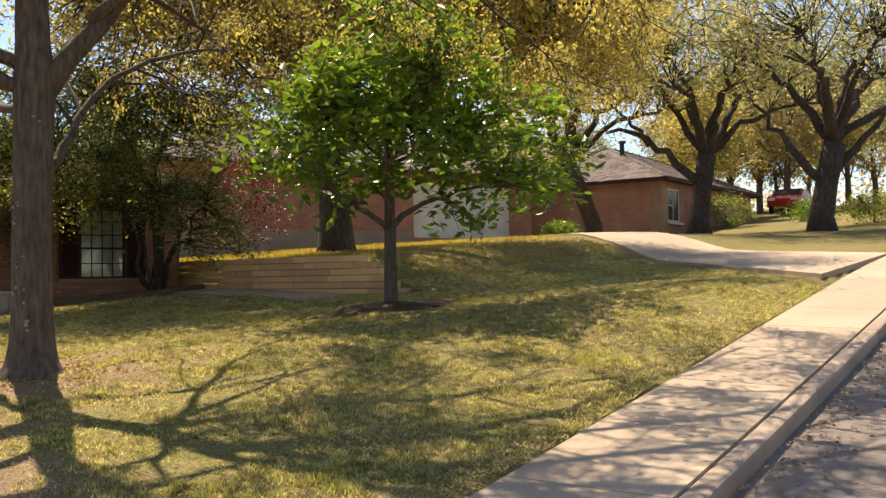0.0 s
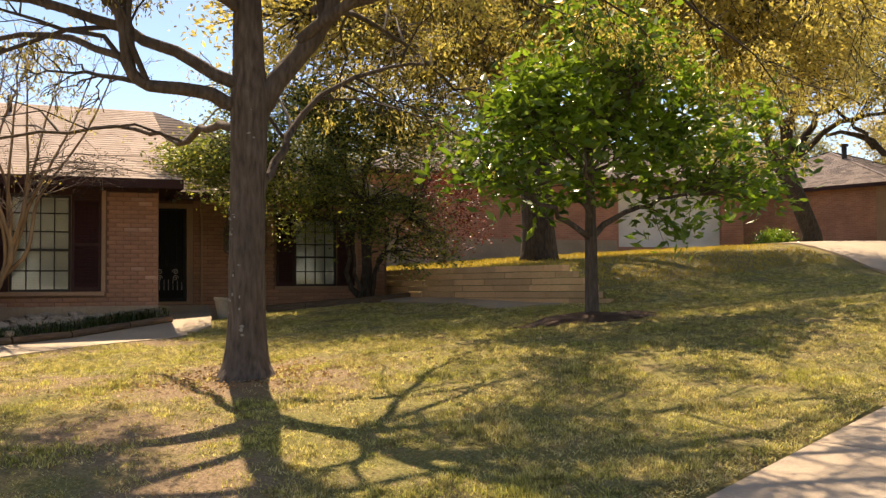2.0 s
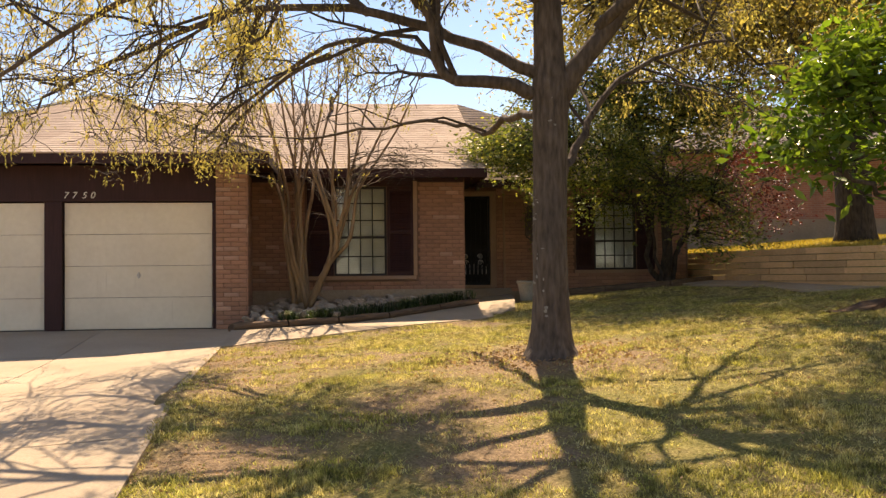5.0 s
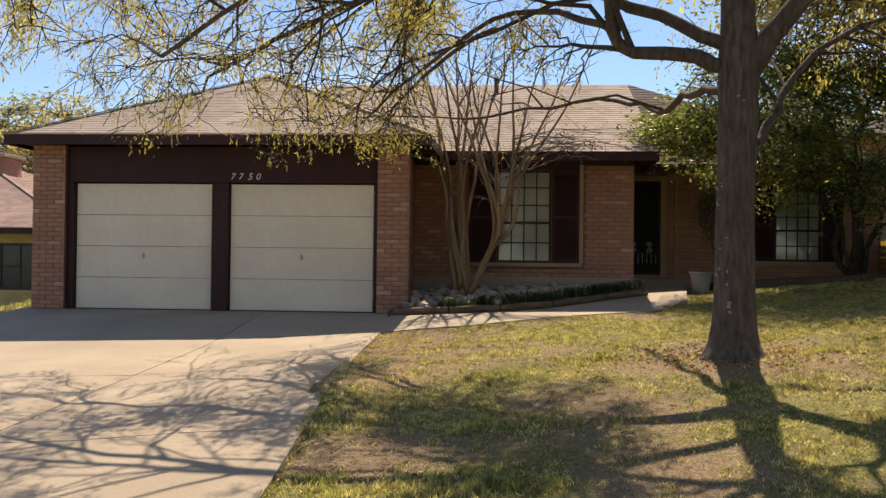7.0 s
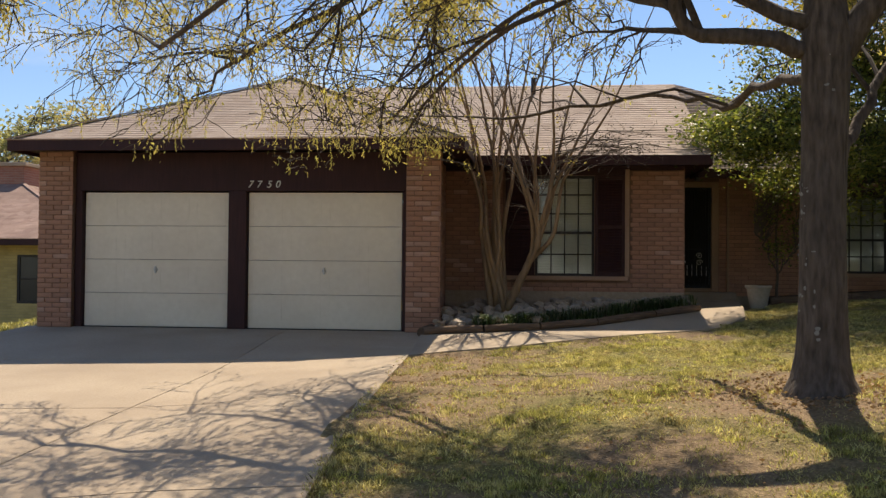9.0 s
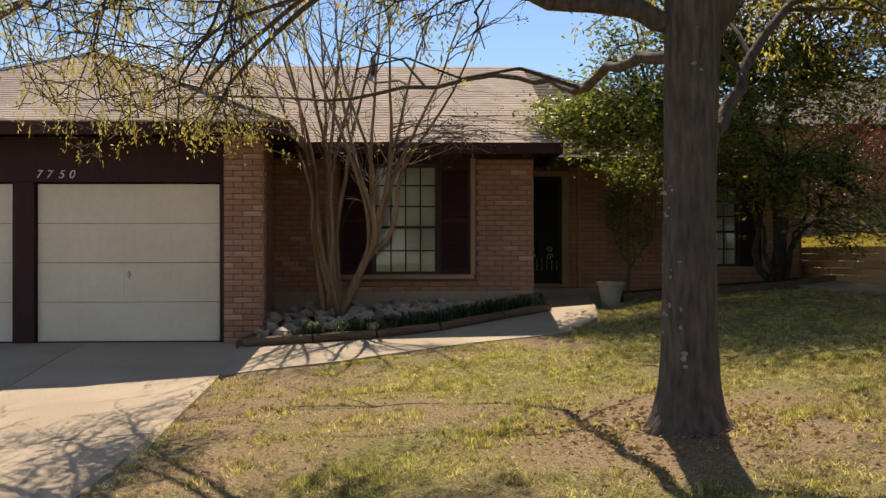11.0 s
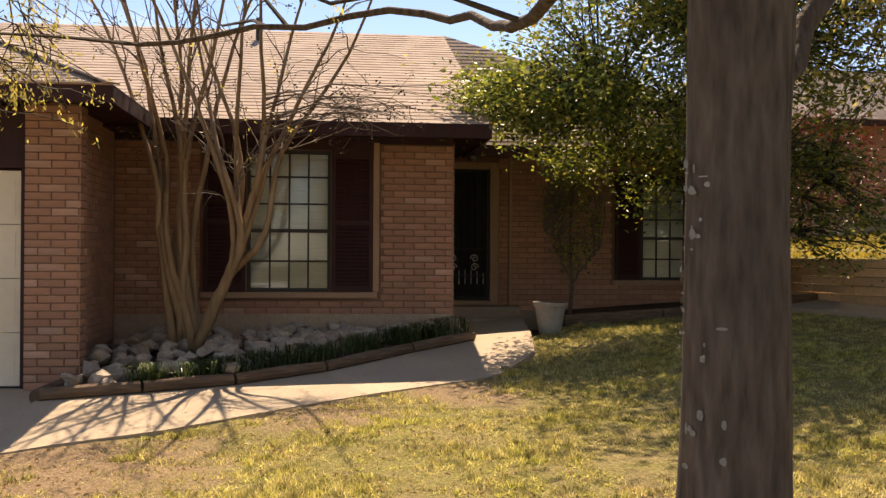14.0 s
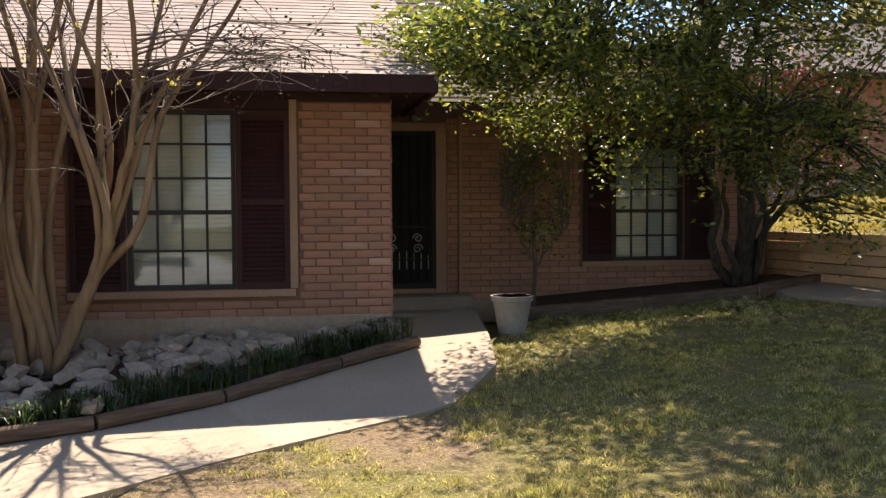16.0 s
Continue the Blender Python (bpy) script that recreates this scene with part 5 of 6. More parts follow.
# crape myrtle: bare tan stems in a vase, seed heads on the twigs
def crape_myrtle():
    rng = np.random.default_rng(17)
    loc = Vector((-1.0, 1.47, land(-1.0, 1.47) + 0.27))
    t = thing("crape_myrtle", loc, "bare multi-stemmed crape myrtle with smooth tan stems and dark seed heads", "tree")
    fine, heads, young = Builder(), [], []
    stems = []
    for k in range(8):
        stems.append(((rng.uniform(-0.12, 0.12), rng.uniform(-0.2, 0.1), -0.1), (rng.uniform(-0.15, 0.2), -0.12 + 0.045 * (k - 4), 1.0), (rng.uniform(-0.35, 0.4), -0.10 + 0.075 * (k - 4), 1.9), (rng.uniform(-0.8, 0.8), -0.15 + 0.19 * (k - 4), 3.3), (rng.uniform(-1.3, 1.3), -0.2 + 0.34 * (k - 4), 4.5)))
    for k in range(8):
        k = k * 1.2 + rng.uniform(-0.5, 0.5)
        stems.append(((0.12, 0.1, -0.1), (0.3, 0.42, 0.62), (0.36 + rng.uniform(-0.06, 0.06), 0.62 + 0.03 * (k - 4), 1.15), (0.4 + rng.uniform(-0.25, 0.25), 0.72 + 0.10 * (k - 4.5), 2.0), (0.5 + rng.uniform(-0.7, 0.7), 0.80 + 0.24 * (k - 4.5), 3.3), (0.6 + rng.uniform(-1.1, 1.1), 0.9 + 0.36 * (k - 4.5), 4.4)))
    for si, st in enumerate(stems):
        pts = [Vector(p) for p in st]
        pts = [q + Vector(rng.normal(size=3) * 0.05 * (i > 1)) for i, q in enumerate(pts)]
        path = [q + Vector(rng.normal(size=3) * 0.008) for q in smoothed(pts, 4)]
        n = len(path) - 1
        part("stem", Builder().tube(path, [0.046 * (1 - i / n) ** 0.9 + 0.006 for i in range(n + 1)], 7), M["myrtlebark"], t, smooth=True)
        for k in range(9):
            i = rng.integers(n // 2, n)
            p = path[i]
            d = (path[i + 1] - path[i]).normalized()
            side = Vector(rng.normal(size=3)).normalized()
            q = p + (d * 0.8 + side * 0.7).normalized() * rng.uniform(0.4, 1.1)
            pp = bend(p, q, 0.04, rng, 4, 0.1)
            fine.tube(pp, taper(0.009, 0.003, 4), 4, False)
            for w in range(2):
                e = pp[-2] + Vector(rng.normal(size=3) * 0.22)
                fine.tube(bend(pp[rng.integers(1, 4)], e, 0.02, rng, 3, 0.1), taper(0.005, 0.002, 3), 3, False)
                if rng.uniform() < 0.3:
                    heads.append(np.array(tuple(e)) + rng.normal(size=(14, 3)) * 0.035)
                if rng.uniform() < 0.3:
                    young.append(np.array(tuple(e)) + rng.normal(size=(4, 3)) * 0.05)
    for k in range(14):
        e = Vector((rng.uniform(0.2, 0.9), rng.uniform(1.8, 3.0), 2.42 + rng.uniform(-0.15, 0.2)))
        pp = bend((0.4, 0.8, 2.1 + 0.04 * k), e, 0.12, rng, 6, 0.07)
        fine.tube(pp, taper(0.010, 0.003, 6), 4, False)
        for w in range(6):
            q = pp[rng.integers(3, 7)] + Vector(rng.normal(size=3) * 0.16)
            fine.tube([pp[rng.integers(3, 6)], q], [0.004, 0.002], 3, False)
            heads.append(np.array(tuple(q)) + rng.normal(size=(7, 3)) * 0.03)
    part("branchwork", fine, M["twig"], t, "fine bare twigs")
    part("dry_seed", leaf_mesh("seed_heads", np.concatenate(heads), 0.028, rng, 0, 0.8), M["seed"], t, "clusters of dark dry seed heads")
    part("young_foliage", leaf_mesh("young_leaves", np.concatenate(young), 0.05, rng, 0.4, 0.5), M["catkin"], t, "a few yellow young leaves")


crape_myrtle()

# ---- plant pot ----
pot = thing("plant_pot", (-2.12, 5.74, land(-2.12, 5.74) + 0.01), "pale tapered plastic plant pot beside the walk", "plant pot")
part("body", Builder().tube([(0, 0, 0), (0, 0, 0.02), (0, 0, 0.33), (0, 0, 0.34), (0, 0, 0.39), (0, 0, 0.39), (0, 0, 0.34)], [0.13, 0.14, 0.195, 0.215, 0.22, 0.195, 0.18], 24), M["pot"], pot, smooth=False)
part("soil", Builder().tube([(0, 0, 0.33), (0, 0, 0.345)], [0.185, 0.185], 20), M["mulch"], pot)

# ---- stones of the bed ----
rk = random.Random(9)
rocks = []
for v in range(7):
    bm = bmesh.new()
    bmesh.ops.create_icosphere(bm, subdivisions=1 + v % 2, radius=0.1)
    for q in bm.verts:
        nn = noise.noise(q.co * 9 + Vector((v * 7, 0, 0)))
        q.co *= 1 + 0.75 * nn
        q.co.x *= 1.25
        q.co.z *= 0.68
        for axis in range(3):
            lim = 0.065
            if q.co[axis] > lim:
                q.co[axis] = lim + (q.co[axis] - lim) * 0.25
    me = bpy.data.meshes.new("stone")
    bm.to_mesh(me)
    bm.free()
    me.materials.append(M["rock"])
    rocks.append(me)


def edge_x(y):
    return float(np.interp(y, [p[1] for p in EDGE], [p[0] for p in EDGE]))


for k in range(290):
    y = rk.uniform(0.62, 4.55)
    lo, hi = -1.85, edge_x(y) - 0.2
    f = rk.random()
    x = lo + (hi - lo) * (f if y < 2.4 else f * 0.62)
    s = rk.uniform(0.55, 1.35)
    ob = new("stone", rocks[k % 7])
    z = land(x, y) + 0.06 + 0.07 * smooth_step(0.6, -1.9, x)
    ob.matrix_basis = pose(x, y, z + 0.045 * s + (0.06 if k % 3 == 0 else 0), rk.uniform(-20, 20), rk.uniform(-20, 20), rk.uniform(0, 360)) @ Matrix.Scale(s, 4)
    tagged(ob, "rough pale limestone rock in the front bed", "rock", "rocks of the front bed")


def strap_leaves(name, spots, label, mat_, seed, hgt=0.22, per=26):
    rng = np.random.default_rng(seed)
    v, f = [], []
    for (x, y, z) in spots:
        for k in range(per):
            a, r, L = rng.uniform(0, 6.283), rng.uniform(0.06, 0.2), hgt * rng.uniform(0.6, 1.3)
            bx, by = x + rng.normal() * 0.05, y + rng.normal() * 0.05
            c, s = math.cos(a), math.sin(a)
            w = 0.006
            o = len(v)
            for t, rr, zz in ((0, 0, 0), (0.5, r * 0.45, L * 0.8), (1, r * 1.15, L * 0.75)):
                ww = w * (1 - 0.7 * t)
                v += [(bx + c * rr - s * ww, by + s * rr + c * ww, z + zz), (bx + c * rr + s * ww, by + s * rr - c * ww, z + zz)]
            f += [(o, o + 1, o + 3, o + 2), (o + 2, o + 3, o + 5, o + 4)]
    return solid(name, fast_mesh(name, np.array(v), np.array(f)), mat_, label, "ground cover", kind="stuff")


rl = random.Random(4)
spots = []
for k in range(95):
    y = rl.uniform(1.15, 4.6)
    x = edge_x(y) - rl.uniform(0.12, 0.55 if y > 2.2 else 0.35)
    spots.append((x, y, land(x, y) + 0.07 + 0.07 * smooth_step(0.6, -1.9, x)))
strap_leaves("border_grass", spots, "dark strap-leaved border grass along the edging", M["liriope"], 6, 0.19, 28)

# ---- lawn blades ----
def inside(poly, x, y):
    r, j = np.zeros(len(x), bool), len(poly) - 1
    for i in range(len(poly)):
        (xi, yi), (xj, yj) = poly[i], poly[j]
        r ^= ((yi > y) != (yj > y)) & (x < (xj - xi) * (y - yi) / (yj - yi + 1e-12) + xi)
        j = i
    return r


def lawn(name, poly, count, mat_, label, seed, h=0.05, bare=(), w=0.007, tuft=None):
    rng = np.random.default_rng(seed)
    P = np.array(poly)
    x = rng.uniform(P[:, 0].min(), P[:, 0].max(), count)
    y = rng.uniform(P[:, 1].min(), P[:, 1].max(), count)
    k = inside(poly, x, y)
    x, y = x[k], y[k]
    gs = 0.065
    gx = np.arange(P[:, 0].min() - gs, P[:, 0].max() + 2 * gs, gs)
    gy = np.arange(P[:, 1].min() - gs, P[:, 1].max() + 2 * gs, gs)
    gd_ = np.array([[noise.noise(Vector((a * 1.3, b * 1.3, 3.0))) * 0.7 + 0.6 * noise.noise(Vector((a * 4.5, b * 4.5, 1.0))) + 0.6 * noise.noise(Vector((a * 9.5, b * 9.5, 7.0))) for b in gy] for a in gx])
    gz = np.array([[land(a, b) + 0.035 * noise.noise(Vector((a * 0.8, b * 0.8, 0))) for b in gy] for a in gx])

    def sample(g, px, py):
        u, v_ = (px - gx[0]) / gs, (py - gy[0]) / gs
        i, j = u.astype(int), v_.astype(int)
        fu, fv = u - i, v_ - j
        return g[i, j] * (1 - fu) * (1 - fv) + g[i + 1, j] * fu * (1 - fv) + g[i, j + 1] * (1 - fu) * fv + g[i + 1, j + 1] * fu * fv

    dens = sample(gd_, x, y)
    keep = rng.uniform(-0.6, 0.6, len(x)) < dens * 1.1 + 0.45 if tuft is None else dens > tuft
    for (cx, cy, r) in bare:
        q = np.hypot(x - cx, y - cy) / r
        keep &= rng.uniform(0, 1, len(x)) < np.clip(q * 0.75 + 0.02 + 0.75 * dens, 0.03, 1) + (q > 1.25)
    x, y = x[keep], y[keep]
    z = sample(gz, x, y) - 0.008
    n = len(x)
    a = rng.uniform(0, 6.283, n)
    lean, hh = rng.uniform(0.0, 0.055, n), h * rng.uniform(0.4, 1.2, n) * np.clip(1.0 + 1.3 * dens[keep], 0.3, 2.0)
    b = rng.uniform(0, 6.283, n)
    v = np.empty((n, 3, 3))
    v[:, 0] = np.stack([x - np.cos(a) * w, y - np.sin(a) * w, z], 1)
    v[:, 1] = np.stack([x + np.cos(a) * w, y + np.sin(a) * w, z], 1)
    v[:, 2] = np.stack([x + np.cos(b) * lean, y + np.sin(b) * lean, z + hh], 1)
    return solid(name, fast_mesh(name, v.reshape(-1, 3), np.arange(3 * n).reshape(-1, 3)), mat_, label, "grass", kind="stuff")


def pave(s):
    p = KERB_0 + STREET_D * s - STREET_N * 0.03
    return (p.x, p.y)


LAWN = [(3.0, 0.42), (11.9, 0.95), (12.6, 1.35), pave(-3.8), pave(0), pave(5), pave(9.5), (4.9, 16.6), (-0.8, 19.2), (1.3, 11.5), (-2, 10.0), (-3.1, 8.9), (-3.0, 6.2), (-1.9, 5.5), (-0.7, 5.3), (0.32, 4.74), (1.2, 3.4), (1.82, 2.48), (2.25, 1.75), (2.5, 1.0)]
lawn("lawn_grass", LAWN, 1250000, M["grass"], "short patchy yellow-green lawn grass", 1, 0.032, BARE, 0.006)
lawn("lawn_grass", [(2.5, 1.0), (12.6, 1.35), pave(0), pave(5), (4.9, 13), (-2.0, 9.5), (-1.0, 5.6), (1.3, 3.5)], 620000, M["grass"], "thicker tufts of yellow-green lawn grass", 8, 0.036, BARE, 0.0055, 0.34)
lawn("lawn_grass", [(-16, 13), (-4.9, 10.1), (1.0, 11.9), (-0.8, 19.5), (-8, 22), (-15.5, 23.2)], 60000, M["drygrass"], "dry yellow grass of the upper lawn", 2, 0.06, [], 0.012)
lawn("lawn_grass", [(-8, -6.2), (2.5, -6.2), (3.0, -6.9), (2.0, -12), (-8, -12)], 30000, M["grass"], "green side lawn beside the driveway", 3, 0.06, [], 0.01)


# ---- neighbouring houses ----
def brick_texture(name, c1, c2, mortar):
    m, n, l, b = material(name)
    tc = n.new("ShaderNodeTexCoord")
    sp = n.new("ShaderNodeSeparateXYZ")
    l.new(tc.outputs["Object"], sp.inputs[0])
    ad = n.new("ShaderNodeMath")
    l.new(sp.outputs["X"], ad.inputs[0])
    l.new(sp.outputs["Y"], ad.inputs[1])
    cb = n.new("ShaderNodeCombineXYZ")
    l.new(ad.outputs[0], cb.inputs["X"])
    l.new(sp.outputs["Z"], cb.inputs["Y"])
    br = n.new("ShaderNodeTexBrick")
    br.inputs["Color1"].default_value, br.inputs["Color2"].default_value, br.inputs["Mortar"].default_value = (*c1, 1), (*c2, 1), (*mortar, 1)
    br.inputs["Scale"].default_value, br.inputs["Brick Width"].default_value, br.inputs["Row Height"].default_value, br.inputs["Mortar Size"].default_value = 1, 0.24, 0.075, 0.006
    l.new(cb.outputs[0], br.inputs["Vector"])
    nz = noise_node(n, l, 1.3, 4)
    l.new(mix_node(n, l, 1.0, br.outputs["Color"], ramp_node(n, l, nz.outputs["Fac"], [(0.3, (0.8,) * 3), (0.7, (1.2,) * 3)]).outputs["Color"], "MULTIPLY"), b.inputs["Base Color"])
    b.inputs["Roughness"].default_value = 0.9
    return m


M["brick_far"] = brick_texture("red_brick_far", (0.36, 0.15, 0.10), (0.44, 0.20, 0.13), (0.40, 0.28, 0.21))
M["brick_olive"] = brick_texture("tan_brick_far", (0.44, 0.33, 0.12), (0.54, 0.41, 0.16), (0.42, 0.32, 0.14))


def plain_window(owner, x, y0, y1, z0, z1, frame_mat):
    w = part("window", Builder().box(x - 0.02, x + 0.04, y0, y1, z0, z0 + 0.07).box(x - 0.02, x + 0.04, y0, y1, z1 - 0.07, z1).box(x - 0.02, x + 0.04, y0, y0 + 0.07, z0 + 0.07, z1 - 0.07).box(x - 0.02, x + 0.04, y1 - 0.07, y1, z0 + 0.07, z1 - 0.07).box(x - 0.02, x + 0.03, (y0 + y1) / 2 - 0.025, (y0 + y1) / 2 + 0.025, z0 + 0.07, z1 - 0.07).box(x - 0.02, x + 0.03, y0 + 0.07, (y0 + y1) / 2 - 0.03, (z0 + z1) / 2 - 0.025, (z0 + z1) / 2 + 0.025), frame_mat, owner, "framed window", 0.004)
    part("pane", Builder().box(x + 0.001, x + 0.008, y0 + 0.07, y1 - 0.07, z0 + 0.07, z1 - 0.07), M["glass_dark"], w)



# up the street: a garage block and a wing turned to the street
nb = thing("neighbour_house", (-16.0, 21.7, 2.45), "red brick neighbouring house with a white garage door", "house")
part("wall", wall_mesh(0, 0.25, -8.5, 7.6, -0.9, 2.55, [(1.6, 6.5, 0.0, 2.2)]), M["brick_far"], nb, "red brick wall")
part("wall", Builder().box(-9, -0.26, -8.5, -8.25, -0.9, 2.55), M["brick_far"], nb, "red brick side wall")
part("plinth", Builder().box(-0.02, 0.03, -8.5, 1.5, -0.9, 0.25), M["foundation"], nb, "grey concrete plinth")
gd = part("garage_door", Builder().box(-0.2, -0.14, 1.6, 6.5, 0.0, 2.2), M["white"], nb, "white double garage door")
for z in (0.55, 1.1, 1.65):
    part("rib", Builder().box(-0.14, -0.125, 1.6, 6.5, z - 0.015, z + 0.015), M["white"], gd)
hip_roof(nb, -11, 0.5, -9.0, 8.0, 2.6, 0.42, "y", M["shingle_dark"], label="dark shingle roof")

wing = thing("neighbour_wing", (-12.8, 33.9, 2.5), "red brick house wing with a white-framed front window", "house")
wing.rotation_euler.z = math.atan2(0.36, 0.933)
part("wall", wall_mesh(0, 0.25, 0, 12.5, -0.6, 2.45, [(0.7, 2.1, 0.65, 2.1), (4.4, 5.6, 0.7, 2.1), (7.5, 11.5, 0.0, 2.2)]), M["brick_far"], wing, "red brick front wall")
part("wall", Builder().box(-9.0, -0.26, 0, 0.25, -0.6, 2.45), M["brick_far"], wing, "red brick side wall")
part("corner_trim", Builder().box(-0.5, 0.03, -0.02, 0.0, 0.0, 2.45).box(0.0, 0.03, 0.0, 0.5, 0.0, 2.45), M["trim_tan"], wing, "tan corner boards")
plain_window(wing, -0.05, 0.7, 2.1, 0.65, 2.1, M["white"])
part("window_sill", Builder().box(0.0, 0.18, 0.6, 2.2, 0.52, 0.62), M["white"], wing, "white window sill", 0.01)
plain_window(wing, -0.05, 4.4, 5.6, 0.7, 2.1, M["brown"])
part("garage_door", Builder().box(-0.2, -0.12, 7.5, 11.5, 0.0, 2.2), M["trim_tan"], wing, "tan garage door")
hip_roof(wing, -9.5, 0.5, -0.5, 13.0, 2.5, 0.42, "y", M["shingle_dark"], label="dark shingle roof")
part("roof_vent", Builder().tube([(-3.2, 3.2, 3.4), (-3.2, 3.2, 4.6)], [0.12, 0.12], 8).tube([(-3.2, 3.2, 4.6), (-3.2, 3.2, 4.7)], [0.2, 0.2], 8), M["muntin"], wing, "dark metal flue")

# down the street: lower house with a chimney
lo = thing("neighbour_house", (-10.0, -10.0, -0.95), "lower tan brick neighbouring house with a pinkish shingle roof", "house")
part("wall", wall_mesh(0, 0.25, -14, 0, -0.6, 2.55, [(-1.9, -0.7, 0.9, 2.2)]), M["brick_olive"], lo, "tan brick wall")
part("wall", Builder().box(-9, -0.26, -0.25, 0, -0.6, 2.55), M["brick_olive"], lo, "tan brick side wall")
plain_window(lo, -0.05, -1.9, -0.7, 0.9, 2.2, M["muntin"])
hip_roof(lo, -13, 0.6, -16.6, 0.6, 2.6, 0.40, "y", M["shingle_pink"], label="pinkish brown shingle roof")
ch = part("chimney", Builder().box(-5.2, -4.0, -5.3, -4.0, 2.6, 5.0), M["brick_far"], lo, "brick chimney", 0.01)
part("chimney_cap", Builder().box(-5.3, -3.9, -5.4, -3.9, 5.002, 5.12), M["foundation"], ch, "concrete chimney cap", 0.02)

# the neighbour's driveway and the strip of path below the retaining wall
ND = [(7.3, 15.9), (5.0, 16.9), (-0.8, 19.9), (-8, 22.4), (-15.7, 23.6), (-15.7, 28.6), (-7, 26.0), (0, 22.6), (5.6, 20.6)]
nd = thing("driveway", (0, 0, 0), "pale concrete driveway of the neighbouring house", "driveway", kind="structure")
part("slab", draped(ND, lambda x, y: land(x, y) + 0.06, 0.3, 1.0), M["concrete"], nd)
setting("path", draped([(-4.9, 9.5), (-2.9, 9.15), (0.4, 10.2), (1.0, 11.2), (-1.6, 10.4), (-4.8, 9.85)], 0.035, 0.08, 0.5), M["concrete"], "narrow pale path at the foot of the retaining wall", "path")


# ---- parked cars ----
def car(loc, turn, paint, label):
    c = thing("car", loc, label, "car", "parked cars")
    c.rotation_euler.z = turn
    prof = [(-2.2, 0.35), (-2.25, 0.75), (-2.1, 0.92), (-1.35, 0.98), (-0.75, 1.38), (0.75, 1.42), (1.55, 1.02), (2.15, 0.92), (2.25, 0.6), (2.2, 0.35)]
    b = Builder()
    n = len(prof)
    vs = []
    for y, k in ((-0.86, 0.0), (-0.80, 1.0), (0.80, 1.0), (0.86, 0.0)):
        vs += [(x, y * (1 - 0.12 * max(0, z - 0.95) / 0.45), z - (0.0 if k else 0.04)) for x, z in prof]
    fs = [tuple(range(n)), tuple(reversed(range(3 * n, 4 * n)))]
    for r in range(3):
        for i in range(n):
            fs.append((r * n + i, (r + 1) * n + i, (r + 1) * n + (i + 1) % n, r * n + (i + 1) % n))
    part("body", b.add(vs, fs), paint, c, bevel=0.03)
    g = Builder()
    for s in (-1, 1):
        g.add([(-1.15, s * 0.835, 0.99), (-0.7, s * 0.80, 1.33), (0.7, s * 0.80, 1.36), (1.35, s * 0.835, 1.02)], [(0, 1, 2, 3) if s < 0 else (3, 2, 1, 0)])
    part("side_window", g, M["glass_dark"], c, "dark side windows")
    part("windscreen", Builder().add([(-1.34, -0.7, 1.0), (-1.34, 0.7, 1.0), (-0.8, 0.66, 1.36), (-0.8, -0.66, 1.36)], [(3, 2, 1, 0)]), M["glass_dark"], c)
    for x in (-1.35, 1.35):
        for y in (-0.80, 0.80):
            w = part("wheel", Builder().tube([(x, y - 0.1, 0.32), (x, y + 0.1, 0.32)], [0.32, 0.32], 18), M["rubber"], c, "black tyre", 0.02)
            part("rim", Builder().tube([(x, y - 0.105, 0.32), (x, y + 0.105, 0.32)], [0.19, 0.19], 14), M["chrome"], w, "grey metal rim")
    for y in (-0.6, 0.6):
        part("headlight", Builder().box(-2.27, -2.18, y - 0.18, y + 0.18, 0.66, 0.80), M["white"], c, "pale headlight", 0.02)


car((-18.0, 50.0, land(-18.0, 50.0)), 2.0, M["carpaint"], "red saloon car parked far up the street")
cx, cy = 21.6, 0.2
car((cx, cy, land(16, cy) - 0.3), math.atan2(STREET_D.y, STREET_D.x), M["white"], "white saloon car parked across the street")

# ---- distant trees ----
def thin_tree(seed, mat_, label, name="distant_tree"):
    return crown_tree(name, (0, 0, -50), [(0, 0, -0.4, 0.22), (0, 0, 1.5, 0.17), (0.1, 0.1, 3.5, 0.12)],
                      [(2, (0.8, -1.5, 6.0), 0.07, 0.2), (2, (-0.6, 1.6, 6.4), 0.07, 0.2), (2, (0.1, 0.2, 7.8), 0.07, 0.1), (1, (1.3, 0.9, 4.6), 0.06, 0.2), (1, (-1.2, -0.9, 4.8), 0.06, 0.2)],
                      [(0, 0, 5.6, 2.4, 2.6, 2.2), (0.3, 0.2, 7.4, 1.6, 1.7, 1.3), (0, 0, 3.4, 2.0, 2.0, 1.1)], 240, 26, 0.22, M["twig"], mat_, label, "tree", seed, 0.42, 0.3, 0.45, "distant trees", 0.02)


rt = random.Random(12)
kinds = [thin_tree(61, M["budleaf"], "distant tree with thin tan spring foliage"), thin_tree(62, M["oakleaf"], "distant tree with olive-yellow foliage"), thin_tree(63, M["greyleaf"], "distant tree with grey-green foliage")]
spots = []
for k in range(16):
    b_, d_ = radians(48 + 16 * k / 15 + rt.uniform(-0.6, 0.6)), rt.uniform(50, 74)
    spots.append((16.2 - d_ * math.cos(b_), 2.6 + d_ * math.sin(b_)))
for k in range(12):
    spots.append((-36 + rt.uniform(-6, 3), 14 + 3.6 * k + rt.uniform(-1, 1)))
for k in range(5):
    spots.append((-26 + rt.uniform(-3, 3), -24 + 3.5 * k))
# Unseen tree row added across the street to darken the window reflections.
for k in range(20):
    q = KERB_0 + STREET_D * (-42 + 4.6 * k) + STREET_N * rt.uniform(19, 30)
    spots.append((q.x, q.y))
